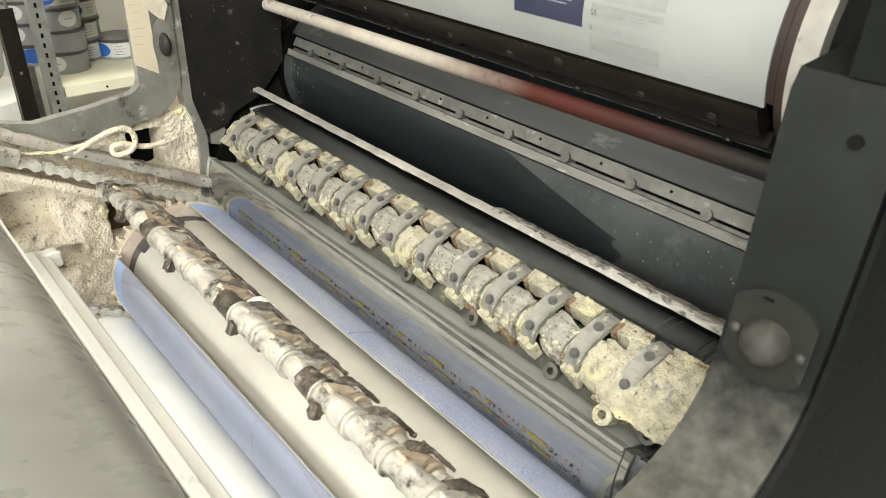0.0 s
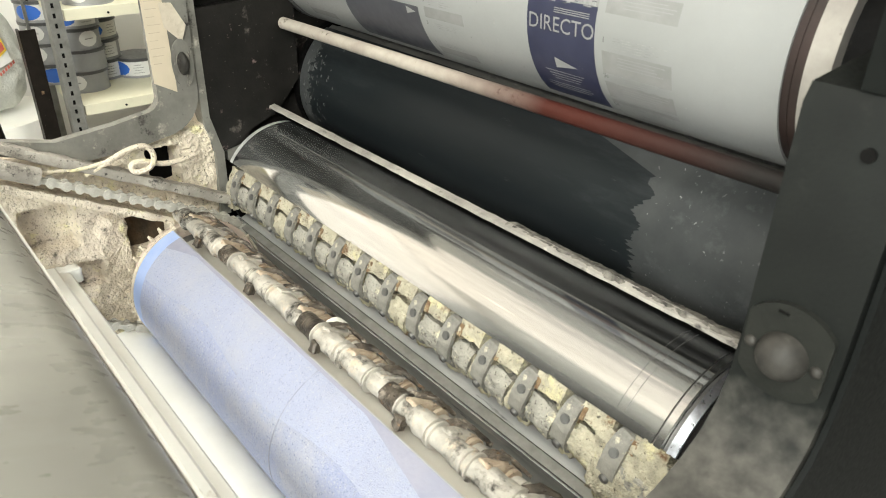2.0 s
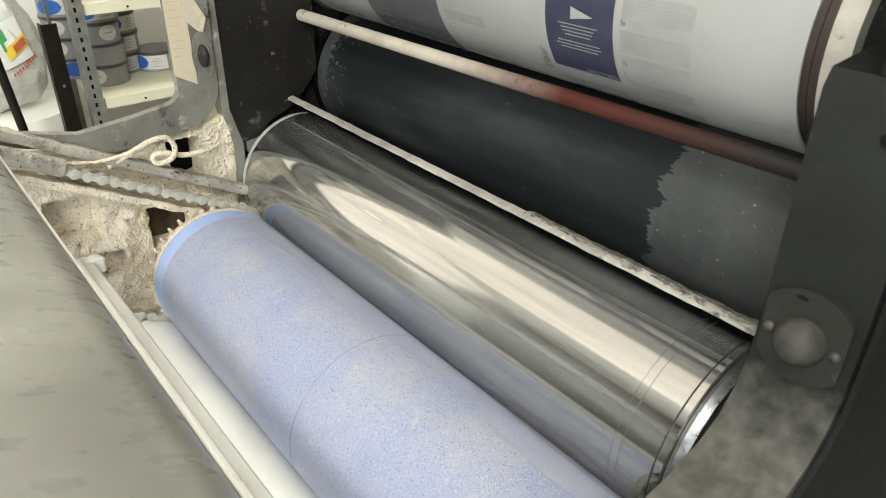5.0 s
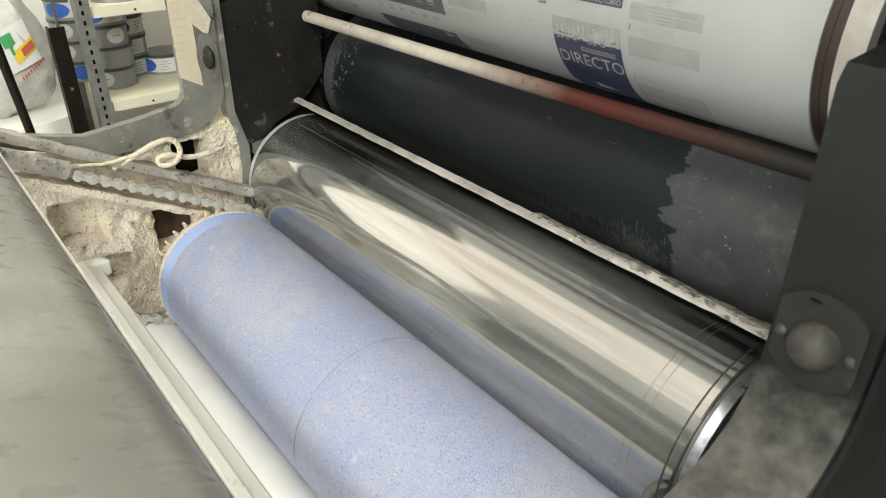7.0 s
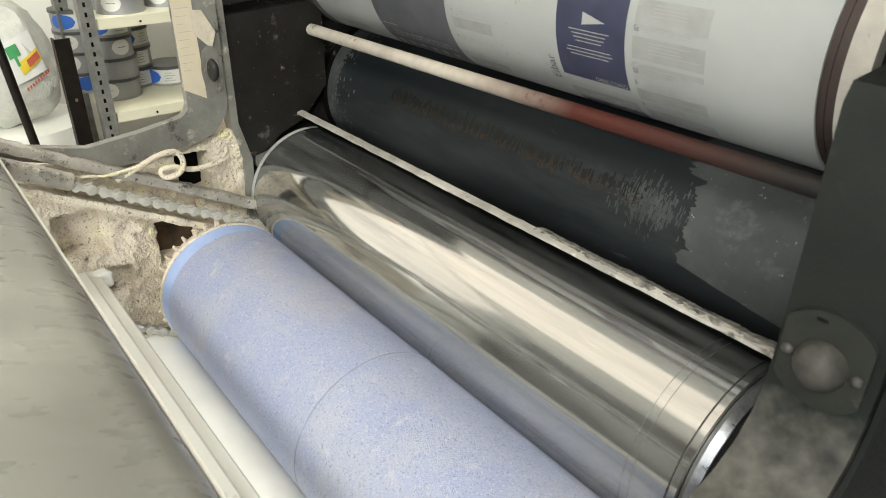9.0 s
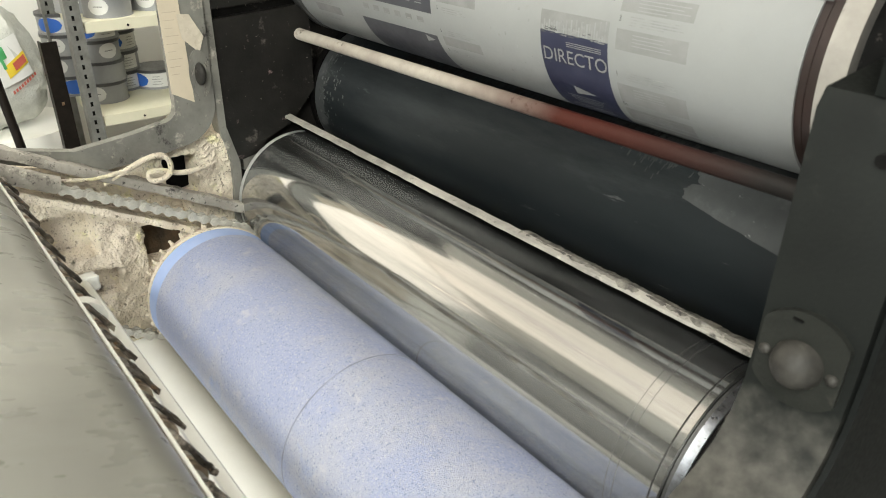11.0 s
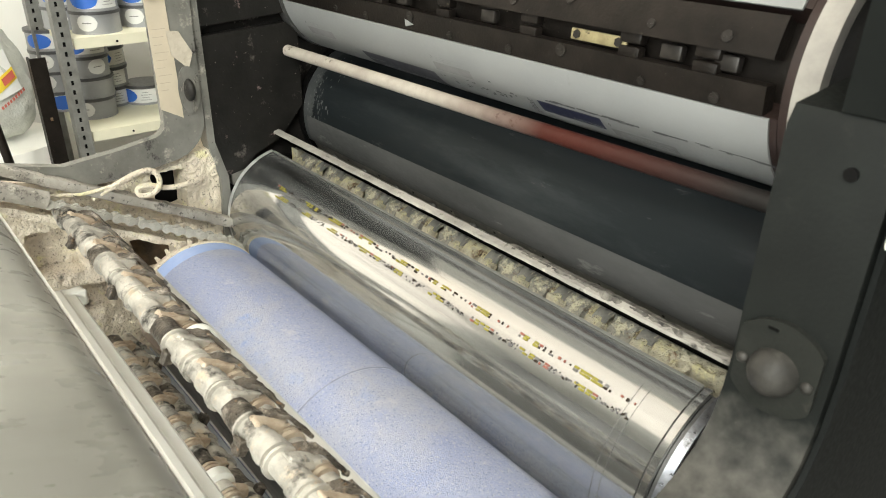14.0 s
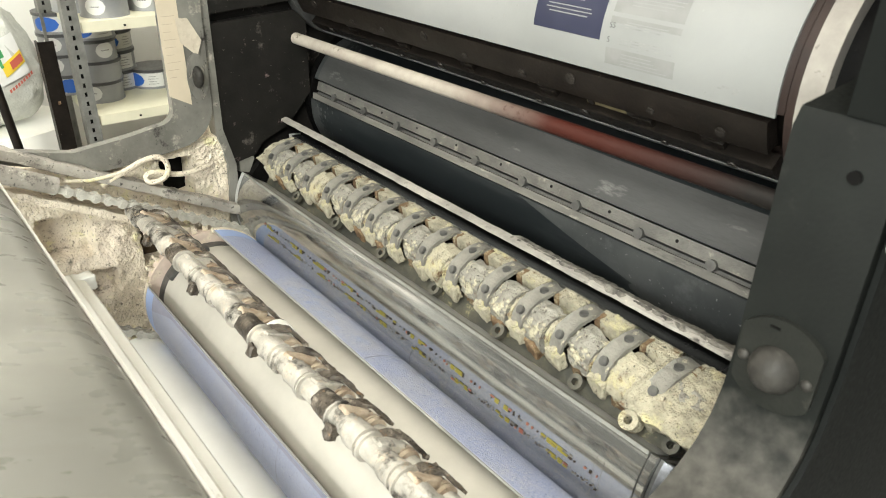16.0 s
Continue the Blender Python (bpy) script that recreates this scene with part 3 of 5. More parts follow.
# ---- blanket cylinder ----
def build_blanket_cylinder():
    c = thing("blanket_cylinder", "blanket cylinder wrapped in a dark rubber blanket", "press cylinder", (0, *BLANKET))
    MOVING.append((c, -1, BLANKET))
    part("core", shell(0.02, R - 0.024, 0, 360, -0.02, 0.835, 96), BLACK, c)
    part("blanket", shell(R - 0.026, R, 163, 505, -0.012, 0.815, 190), RUBBER, c, "dark blue-black rubber blanket")
    rng = random.Random(7)
    # pale uninked margin with a ragged edge
    bm = bmesh.new()
    prev = None
    for i in range(460):
        a = 163.4 + i * 0.75
        if a > 392:
            break
        edge = 0.675 + 0.02 * noise.noise(Vector((i * 0.078, 0, 0))) + 0.010 * noise.noise(Vector((i * 0.43, 3, 0))) + 0.005 * noise.noise(Vector((i * 1.3, 6, 0)))
        if 163 < a < 200:
            edge = min(edge, 0.497 + (a - 163) * 0.0076)
        if a > 335:
            edge = min(0.814, 0.695 + 0.6 * (edge - 0.675) + 0.130 * max(0, a - 382) / 10)
        cur = [bm.verts.new(on_drum(edge, a, R + 0.0004)), bm.verts.new(on_drum(0.8155, a, R + 0.0004))]
        if prev:
            bm.faces.new((*prev, *cur[::-1]))
        prev = cur
    part("bare_margin", bm, RUBBER_GREY, c, "bare grey rubber margin")
    bm = bmesh.new()
    prev = None
    for i in range(460):
        a = 163.4 + i * 0.75
        if a > 504.6:
            break
        edge = 0.018 + 0.014 * noise.noise(Vector((i * 0.2, 9, 0))) + 0.008 * noise.noise(Vector((i * 0.9, 4, 0)))
        cur = [bm.verts.new(on_drum(-0.0115, a, R + 0.0004)), bm.verts.new(on_drum(edge, a, R + 0.0004))]
        if prev:
            bm.faces.new((*prev, *cur[::-1]))
        prev = cur
    part("bare_margin", bm, RUBBER_GREY, c)
    bm = bmesh.new()
    wrap_patch(bm, 0.0, 0.812, 480, 504.6, R + 0.0008)
    part("bare_margin", bm, surf("pale_rubber_tail", (0.076, 0.076, 0.075), (0.050, 0.051, 0.050), 14, 0.5, 0.0, 0.1, 300, [((0.18, 0.178, 0.17), 40, 0.60, 0.72)], stretch=(0.3, 1, 1), spec=0.2), c, "pale dusty tail of the blanket")
    # smeared ink residue: short upright streaks in a band
    for mat, n, am, spread in ((MARK_K, 240, 355, 5.0), (MARK_B, 170, 360, 2.6)):
        bm = bmesh.new()
        for i in range(n):
            x = rng.uniform(0.17, 0.64)
            a = am + rng.gauss(0, 1.6) + (x - 0.4) * 3 - 2
            wrap_patch(bm, x, x + rng.uniform(0.001, 0.0035), a - rng.uniform(0.5, spread), a + rng.uniform(0.5, spread), R + 0.0005)
        tagged(part("ink_residue", bm, mat, c), kind="stuff")
    # a wiped patch at the end of the residue
    bm = bmesh.new()
    for i in range(420):
        x, a = rng.gauss(0.648, 0.020), rng.gauss(357, 6.5)
        wrap_patch(bm, x, x + rng.uniform(0.0006, 0.0018), a - rng.uniform(0.6, 2.4), a + rng.uniform(0.6, 2.4), R + 0.0005)
    tagged(part("wiped_patch", bm, surf("wiped_rubber", (0.050, 0.054, 0.053), (0.028, 0.031, 0.031), 40, 0.5, 0.0, 0.1, 200, spec=0.2), c, "pale wiped patch"), kind="stuff")
    bm = bmesh.new()
    for i in range(520):
        x, a = abs(rng.gauss(0.004, 0.030)), rng.uniform(165, 500)
        wrap_patch(bm, x, x + rng.uniform(0.0008, 0.004), a - rng.uniform(0.2, 1.6), a + rng.uniform(0.2, 2.2), R + 0.0006)
    tagged(part("powder_smear", bm, surf("smeared_powder", (0.14, 0.145, 0.14), (0.05, 0.054, 0.054), 60, 0.7, 0.0, 0.0, 200, spec=0.1), c, "pale powder smears at the blanket's end"), kind="stuff")
    # the gap with its two clamp bars
    part("lower_lip", shell(R - 0.022, R - 0.002, 157.5, 162.6, -0.010, 0.812, 6), surf("dusty_blanket_edge", (0.20, 0.19, 0.17), (0.12, 0.115, 0.105), 26, 0.6, 0.1, 0.2, 200, [((0.04, 0.038, 0.035), 40, 0.60, 0.68), ((0.38, 0.36, 0.31), 60, 0.60, 0.68)], stretch=(0.3, 1, 1)), c, "grimy pale blanket edge strip")
    bar = part("clamp_bar", shell(R - 0.022, R - 0.001, 146, 153.5, 0.002, 0.808, 6), surf("dusty_clamp_steel", (0.15, 0.145, 0.13), (0.09, 0.087, 0.08), 30, 0.6, 0.2, 0.2, 200, [((0.30, 0.28, 0.24), 50, 0.58, 0.68)]), c, "grey steel blanket clamp bar")
    part("clamp_bar", shell(R - 0.012, R - 0.004, 155.2, 157.2, 0.002, 0.808, 3), STEEL, c)
    for i in range(9):
        x = 0.06 + i * 0.088
        p, q = on_drum(x, 153.8, R - 0.012), on_drum(x, 153.8, R + 0.003)
        part("clamp_screw", rod(p, q, 0.006, 14), STEEL, bar)
        p, q = on_drum(x + 0.044, 149.5, R - 0.006), on_drum(x + 0.044, 149.5, R - 0.0006)
        part("bolt", rod(p, q, 0.0019, 10), BLACK, bar)
    part("end_ring", shell(0.03, R + 0.0008, 0, 360, 0.818, 0.84, 128), STEEL, c)
    part("end_ring", shell(0.03, R + 0.0008, 0, 360, -0.03, -0.0135, 128), BLACK, c)
    return c


blanket_cylinder = build_blanket_cylinder()


# ---- impression cylinder with its grippers ----
def gripper_meshes(kind):
    """One crusted gripper about the shaft: strap with its bolts and lug, pad, rusty block and hub; local -y goes towards the lower edge, z outwards."""
    SHIFT[0] += 0.37
    strap = bmesh.new()
    pts = [(0.036, 0.0185), (0.030, 0.0225), (0.018, 0.0262), (0.002, 0.0272), (-0.013, 0.0235), (-0.024, 0.0140), (-0.029, 0.0050)]
    add_prism(strap, pts + [(y + 0.001, z - 0.0050) for y, z in pts[::-1]], -0.0098, 0.0098)
    es = [e for e in strap.edges if e.calc_length() > 0.015]
    bmesh.ops.subdivide_edges(strap, edges=es, cuts=7, use_grid_fill=True)
    for v in strap.verts:
        v.co.x *= 1 - 0.18 * max(0.0, (v.co.y - 0.022) / 0.014)
        if abs(v.co.x) > 0.0085 and v.co.z > 0.004:
            v.co.z += 0.0009
    crumple(strap, 0.0007, 160)
    lug = box(-0.0105, 0.0125, -0.0355, -0.024, -0.016, 0.0050, bevel=0.0016)
    bmesh.ops.subdivide_edges(lug, edges=[e for e in lug.edges if e.calc_length() > 0.006], cuts=4, use_grid_fill=True)
    crumple(lug, 0.0026, 130)
    tip = (-0.027, -0.030, -0.023)[kind]
    plate = prism([(0.016, 0.0165), (0.006, 0.0225), (-0.008, 0.0220), (-0.017, 0.0165), (tip + 0.003, 0.0070), (tip, -0.0040), (tip + 0.004, -0.0130), (0.0, -0.0160), (0.014, 0.0)], 0.0100, 0.0385 + 0.003 * kind, bevel=0.0028)
    bmesh.ops.subdivide_edges(plate, edges=[e for e in plate.edges if e.calc_length() > 0.006], cuts=4, use_grid_fill=True)
    crumple(plate, 0.0034, 110)
    crumple(plate, 0.0007, 300)
    hub = rod((0.0405, -0.002, 0.002), (0.0480, -0.002, 0.002), 0.0200 - 0.0015 * kind, 26)
    bmesh.ops.bevel(hub, geom=[e for e in hub.edges if len(e.link_faces) == 2 and e.calc_face_angle(0) > 1], offset=0.002, segments=2, affect="EDGES")
    bmesh.ops.subdivide_edges(hub, edges=hub.edges[:], cuts=2, use_grid_fill=True)
    crumple(hub, 0.0022, 120)
    rusty = box(0.012, 0.034, -0.030 + 0.004 * kind, -0.010, -0.027, -0.006, bevel=0.003)
    bmesh.ops.subdivide_edges(rusty, edges=rusty.edges[:], cuts=3, use_grid_fill=True)
    crumple(rusty, 0.0026, 140)
    out = [finish(strap, "strap", STRAP_STEEL), finish(lug, "lug", CRUST), finish(plate, "gripper_pad", GREY_CRUST if kind != 1 else CRUST), finish(hub, "hub", CRUST), finish(rusty, "rusty_block", RUST)]
    for y, z, tilt in ((0.015, 0.0268, -14), (-0.019, 0.0215, 34)):
        bm = rod((0, 0, -0.002), (0, 0, 0.0012), 0.0050, 18)
        add_rod(bm, (0, 0, 0.0012), (0, 0, 0.0019), 0.0040, 18)
        bmesh.ops.transform(bm, matrix=Matrix.Translation((0, y, z)) @ pose(0, 0, 0, tilt), verts=bm.verts)
        out.append(finish(bm, "bolt", STEEL))
    bm = rod((0.001, -0.0295, 0.002), (0.001, -0.0310, 0.0078), 0.0046, 12)
    add_rod(bm, (0.001, -0.0310, 0.0078), (0.001, -0.0313, 0.0090), 0.0026, 10)
    out.append(finish(crumple(bm, 0.0006, 300), "lug_bolt", CRUST))
    return out


def build_impression_cylinder():
    c = thing("impression_cylinder", "polished chrome impression cylinder with a row of powder-crusted grippers", "press cylinder")
    MOVING.append((c, 1, (0, 0)))
    part("body", shell(R - 0.012, R, 157, 461, 0.0, 0.820, 220), CHROME, c, "polished chrome surface")
    bm = shell(0.02, R - 0.046, 0, 360, 0.001, 0.819, 64)
    part("core", bm, GREY_CRUST, c)
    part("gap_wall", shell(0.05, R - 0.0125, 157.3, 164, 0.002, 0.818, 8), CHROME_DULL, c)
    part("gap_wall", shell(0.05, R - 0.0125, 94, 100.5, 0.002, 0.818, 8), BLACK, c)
    part("lead_strip", shell(R - 0.011, R + 0.0006, 156.6, 158.4, 0.001, 0.819, 4), ANGLE_IRON, c, "dull scratched steel edge strip")
    part("end_disc", shell(0.02, R - 0.0012, 157, 461, 0.8205, 0.8215, 128), STEEL, c)
    part("groove", shell(0.02, R - 0.006, 157, 461, 0.8295, 0.834, 96), STEEL, c)
    part("collar_ring", shell(0.05, R + 0.0005, 157, 461, 0.8220, 0.829, 128), CHROME, c, "chrome bearer ring")
    bm = bmesh.new()
    n = 128
    prev = None
    for k in range(n + 1):
        cur = [bm.verts.new(on_drum(x, 157 + 304 * k / n, r)) for x, r in ((0.8345, R - 0.012), (0.8345, R - 0.002), (0.8425, R - 0.005), (0.8425, R - 0.012))]
        if prev:
            for j in range(4):
                bm.faces.new((prev[j], prev[(j + 1) % 4], cur[(j + 1) % 4], cur[j]))
        prev = cur
    bmesh.ops.remove_doubles(bm, verts=bm.verts, dist=1e-6)
    part("bevel_ring", bm, surf("polished_bevel", (0.34, 0.35, 0.38), (0.18, 0.18, 0.19), 60, 0.32, 0.85, 0.05, 200, [((0.05, 0.048, 0.045), 60, 0.62, 0.69)]), c, "polished bevelled ring with black specks")
    # Black ring, and the disc inside it, paint the shaded gap by the frame.
    part("gap_shade_ring", shell(R - 0.050, R - 0.007, 157, 461, 0.8428, 0.876, 96), BLACK, c, "black ring painting the shade in the end gap")
    part("shaft_end", shell(0.02, R - 0.050, 0, 360, 0.835, 0.8465, 64), BLACK, c)
    # Disc coloured black to paint the dark hollow at the far end.
    part("end_disc", shell(0.02, R - 0.014, 0, 360, -0.012, -0.0005, 128), BLACK, c)
    part("end_rim", shell(R - 0.013, R - 0.0005, 157, 461, -0.010, -0.0005, 110), CHROME_DULL, c, "dull dusty rim")
    # floor of the gap, dusty, and the gripper shaft
    bm = shell(R - 0.048, R - 0.043, 100, 157, 0.003, 0.817, 12, nx=60)
    crumple(bm, 0.002, 90)
    part("gap_floor", bm, surf("greasy_gap_floor", (0.045, 0.045, 0.038), (0.10, 0.095, 0.07), 40, 0.6, 0.1, 0.4, 160, [((0.40, 0.36, 0.20), 40, 0.58, 0.68)]), c, "dark greasy floor of the gap")
    sa, sr = 122.0, R - 0.024
    ctr = on_drum(0, sa, sr)
    bm = bmesh.new()
    add_rod(bm, (0.006, ctr.y, ctr.z), (0.814, ctr.y, ctr.z), 0.0125, 16)
    bmesh.ops.subdivide_edges(bm, edges=[e for e in bm.edges if e.calc_length() > 0.1], cuts=120, use_grid_fill=True)
    crumple(bm, 0.0030, 70)
    part("gripper_shaft", bm, CRUST, c, "shaft caked with yellow-white powder")
    GREASY = surf("greasy_dark_ring", (0.13, 0.125, 0.10), (0.06, 0.058, 0.048), 60, 0.5, 0.2, 0.2, 200)
    kinds = [gripper_meshes(k) for k in (0, 2, 1, 2, 0)]
    rng = random.Random(11)
    for i in range(14):
        x = 0.032 + i * 0.0585
        g = new("gripper")
        g.parent = c
        m = Matrix.Translation((x, ctr.y, ctr.z)) @ pose(0, 0, 0, sa - 90 + rng.uniform(-2, 2)) @ pose(0, 0, 0, 0, 0, rng.uniform(-10, -4))
        g.matrix_basis = m
        for nm, me in zip(("strap", "lug", "gripper_pad", "hub", "rusty_block", "bolt", "bolt", "lug_bolt"), kinds[i % 5]):
            part(nm, me, None, g)
        if i % 2:
            ring = bmesh.new()
            add_shell(ring, 0.0040, 0.0085, 0, 360, -0.004, 0.004, 18)
            bmesh.ops.recalc_face_normals(ring, faces=ring.faces)
            part("eye_ring", crumple(ring, 0.0006, 300), GREASY, c, m=Matrix.Translation(on_drum(x + 0.03, 149, R - 0.030)) @ pose(0, 0, 0, 149 - 90) @ pose(0, 0, 0, 0, 90, 0))
        cake = shell(R - 0.021, R - 0.0008, 100.8, 110.5, x + 0.0115, x + 0.0475, 10, nx=16)
        crumple(cake, 0.0018, 110)
        part("powder_cake", crumple(cake, 0.0008, 320), CRUST, c)
        part("rust_patch", crumple(shell(R - 0.021, R - 0.0002, 104, 111, x + 0.0105, x + 0.0175, 7, nx=6), 0.0016, 200), RUST, c)
    # a thick crust at both ends
    bm = shell(R - 0.034, R - 0.001, 106, 146, 0.770, 0.858, 26, nx=44)
    crumple(bm, 0.0045, 80)
    part("powder_cake", bm, CRUST, c)
    bm = shell(R - 0.026, R - 0.001, 103, 140, 0.002, 0.022, 20, nx=8)
    crumple(bm, 0.0045, 80)
    part("powder_cake", bm, CRUST, c)
    ring = bmesh.new()
    add_shell(ring, 0.0045, 0.010, 0, 360, -0.008, 0.008, 20)
    part("eye_ring", ring, CRUST, c, m=Matrix.Translation(on_drum(0.785, 150, R - 0.012)) @ pose(0, 0, 0, 60, 0, 0) @ pose(0, 0, 0, 0, 90, 0))
    # colour marks along the chrome
    rng = random.Random(5)
    MARK_R = surf("red_ink_mark", (0.22, 0.07, 0.05), (0.28, 0.10, 0.07), 60, 0.6)
    MARK_G = surf("grey_ink_mark", (0.16, 0.15, 0.145), (0.09, 0.085, 0.085), 60, 0.6)
    rows = {mat.name: (mat, bmesh.new()) for mat in (MARK_Y, MARK_B, MARK_R, MARK_G)}
    for k in (184.3, 191.3):
        for g in range(9):
            x = 0.100 + g * 0.076 + (0.010 if k > 190 else 0)
            n = rng.randint(4, 7)
            yellow = rng.randint(0, 1)
            for i in range(n):
                for da in (-0.80, 0.80):
                    tone = MARK_Y if yellow <= i < yellow + 3 else rng.choice((MARK_Y, MARK_G, MARK_B, MARK_B, MARK_R))
                    if rng.random() < 0.86:
                        w = rng.uniform(0.0055, 0.0075) if tone == MARK_Y else rng.choice((0.0022, 0.0045, 0.006))
                        wrap_patch(rows[tone.name][1], x, x + w, k + da - 0.68, k + da + rng.uniform(0.42, 0.70), R + 0.0007)
                x += rng.uniform(0.0065, 0.0085)
            if k > 190:
                for i in range(22):
                    x2 = x + rng.uniform(-0.002, 0.036)
                    a2 = k + rng.uniform(-1.3, 1.3)
                    tone = rng.choice((MARK_G, MARK_G, MARK_B))
                    wrap_patch(rows[tone.name][1], x2, x2 + rng.uniform(0.0010, 0.0024), a2 - rng.uniform(0.3, 0.7), a2 + rng.uniform(0.3, 0.7), R + 0.0006 + 0.00001 * i)
            else:
                for i in range(3):
                    x2 = x + 0.006 + i * 0.0075 + rng.uniform(-0.001, 0.001)
                    tone = rng.choice((MARK_B, MARK_R, MARK_G))
                    wrap_patch(rows[tone.name][1], x2, x2 + rng.uniform(0.0015, 0.0035), k - rng.uniform(0.6, 1.2), k + rng.uniform(0.2, 0.8), R + 0.0007)
    for mat, bm in rows.values():
        tagged(part("ink_mark", bm, mat, c), kind="stuff")
    # fine scored rings at the near end
    for x in (0.776, 0.785):
        part("score_line", shell(R - 0.002, R + 0.0002, 174, 455, x, x + 0.0004, 120), STEEL, c)
    return c


impression_cylinder = build_impression_cylinder()


# ---- delivery drum ----
def build_drum():
    c = thing("delivery_drum", "hollow delivery drum covered in speckled blue cloth", "press drum", (0, *DRUM))
    MOVING.append((c, -1, DRUM))
    part("shell", shell(RD - 0.003, RD - 0.0008, 152, 437, 0.042, 0.800, 150), CHROME_DULL, c, "thin steel shell")
    part("cover", shell(RD - 0.0007, RD, 153, 436, 0.0722, 0.800, 150), BLUE, c, "speckled blue cloth")
    part("rim", shell(RD - 0.0007, RD - 0.0002, 153, 436, 0.043, 0.072, 150), BLUE_RIM, c, "smooth blue rim")
    part("rim_ring", shell(RD - 0.006, RD + 0.001, 150, 438, 0.036, 0.0425, 120), POWDER, c)
    part("inner_sheet", shell(0.082, 0.0840, 0, 360, 0.050, 0.798, 110), CREAM, c, "beige inner sheet")
    part("shaft", rod((0.0, 0, 0), (0.85, 0, 0), 0.022, 24), STEEL, c)
    # sprocket
    sp = part("sprocket", shell(0.02, RD - 0.008, 0, 360, 0.015, 0.030, 96), POWDER_PINK, c, "dusty chain sprocket")
    for i in range(36):
        a = i * 10
        p = on_drum(0, a, RD - 0.010)
        bm = bmesh.new()
        add_prism(bm, [(-0.0045, 0), (0.0045, 0), (0.0018, 0.0135), (-0.0018, 0.0135)], 0.018, 0.027)
        part("tooth", bm, POWDER, sp, m=Matrix.Translation(p) @ pose(0, 0, 0, a - 90))
    part("end_disc", shell(0.02, RD - 0.0045, 0, 360, 0.0305, 0.0355, 96), POWDER_PINK, c, "dust-covered end disc")
    part("hub_ring", shell(0.078, 0.0850, 0, 360, 0.036, 0.052, 80), STEEL, c)
    for a in (95, 130):
        p = on_drum(0.052, a, 0.088)
        part("bracket", box(-0.005, 0.014, -0.012, 0.012, -0.004, 0.004, bevel=0.002, m=Matrix.Translation(p) @ pose(0, 0, 0, a - 90)), STEEL, c)
    # seams and overlaps of the cloth
    part("seam", shell(RD - 0.0004, RD + 0.0006, 153, 436, 0.474, 0.4756, 120), surf("dusty_seam", (0.24, 0.25, 0.31), (0.34, 0.36, 0.46), 60, 0.9), c, "dark seam ring in the cloth")
    # Greyer blue paints the grazing light on the dusty leading part.
    dusty = surf("dusty_grazing_lit_cloth", (0.355, 0.385, 0.515), (0.33, 0.355, 0.47), 14, 0.9, 0.0, 0.5, 900, [((0.43, 0.44, 0.50), 380, 0.55, 0.64), ((0.21, 0.23, 0.32), 420, 0.56, 0.65), ((0.40, 0.41, 0.47), 8, 0.50, 0.75)])
    bare = surf("bare_violet_grey_film", (0.30, 0.30, 0.37), (0.25, 0.26, 0.34), 20, 0.6, 0.0, 0.1, 200)
    for mat, lift, reach, label in ((dusty, 0.0005, lambda x: 190 + 5 * math.sin(x * 19), "dusty leading part of the cloth, greyed to paint grazing light"),
                                    (bare, 0.0009, lambda x: 155.5 + 13 * max(0, 1 - (x - 0.06) / 0.08) + 14 * max(0, min(1, (x - 0.57) / 0.14)), "bare film along the ragged cloth edge")):
        bm = bmesh.new()
        prev = None
        for i in range(61):
            x = 0.0725 + i * 0.01212
            cur = [bm.verts.new(on_drum(x, 153.2 + (reach(x) - 153.2) * j / 14, RD + lift)) for j in range(15)]
            if prev:
                for j in range(14):
                    bm.faces.new((prev[j], prev[j + 1], cur[j + 1], cur[j]))
            prev = cur
        part("cloth_edge", bm, mat, c, label)
    return c


delivery_drum = build_drum()

# ---- delivery chain and gripper bars ----
ENTRY = 62.2                      # angle at which the chain meets the sprocket
RC = RD + 0.001
BACK = 71.0                       # degrees by which the first bar is short of it at the start
WRAP, LEAVE = radians(207.2), 150.0      # how far the chain goes round, and the way it leaves
GO = Vector((0, math.cos(radians(ENTRY - 90)), math.sin(radians(ENTRY - 90))))


def chain_pose(s, x):
    """The pose of a chain link s metres past the point where the chain meets the sprocket."""
    c = Vector((x, *DRUM))
    if s < 0:
        return Matrix.Translation(c + on_drum(0, ENTRY, RC) + GO * s) @ pose(0, 0, 0, ENTRY - 90)
    if s < WRAP * RC:
        a = ENTRY - math.degrees(s / RC)
        return Matrix.Translation(c + on_drum(0, a, RC)) @ pose(0, 0, 0, a - 90)
    away = Vector((0, math.cos(radians(LEAVE)), math.sin(radians(LEAVE))))
    return Matrix.Translation(c + on_drum(0, ENTRY - math.degrees(WRAP), RC) + away * (s - WRAP * RC)) @ pose(0, 0, 0, LEAVE - 360)


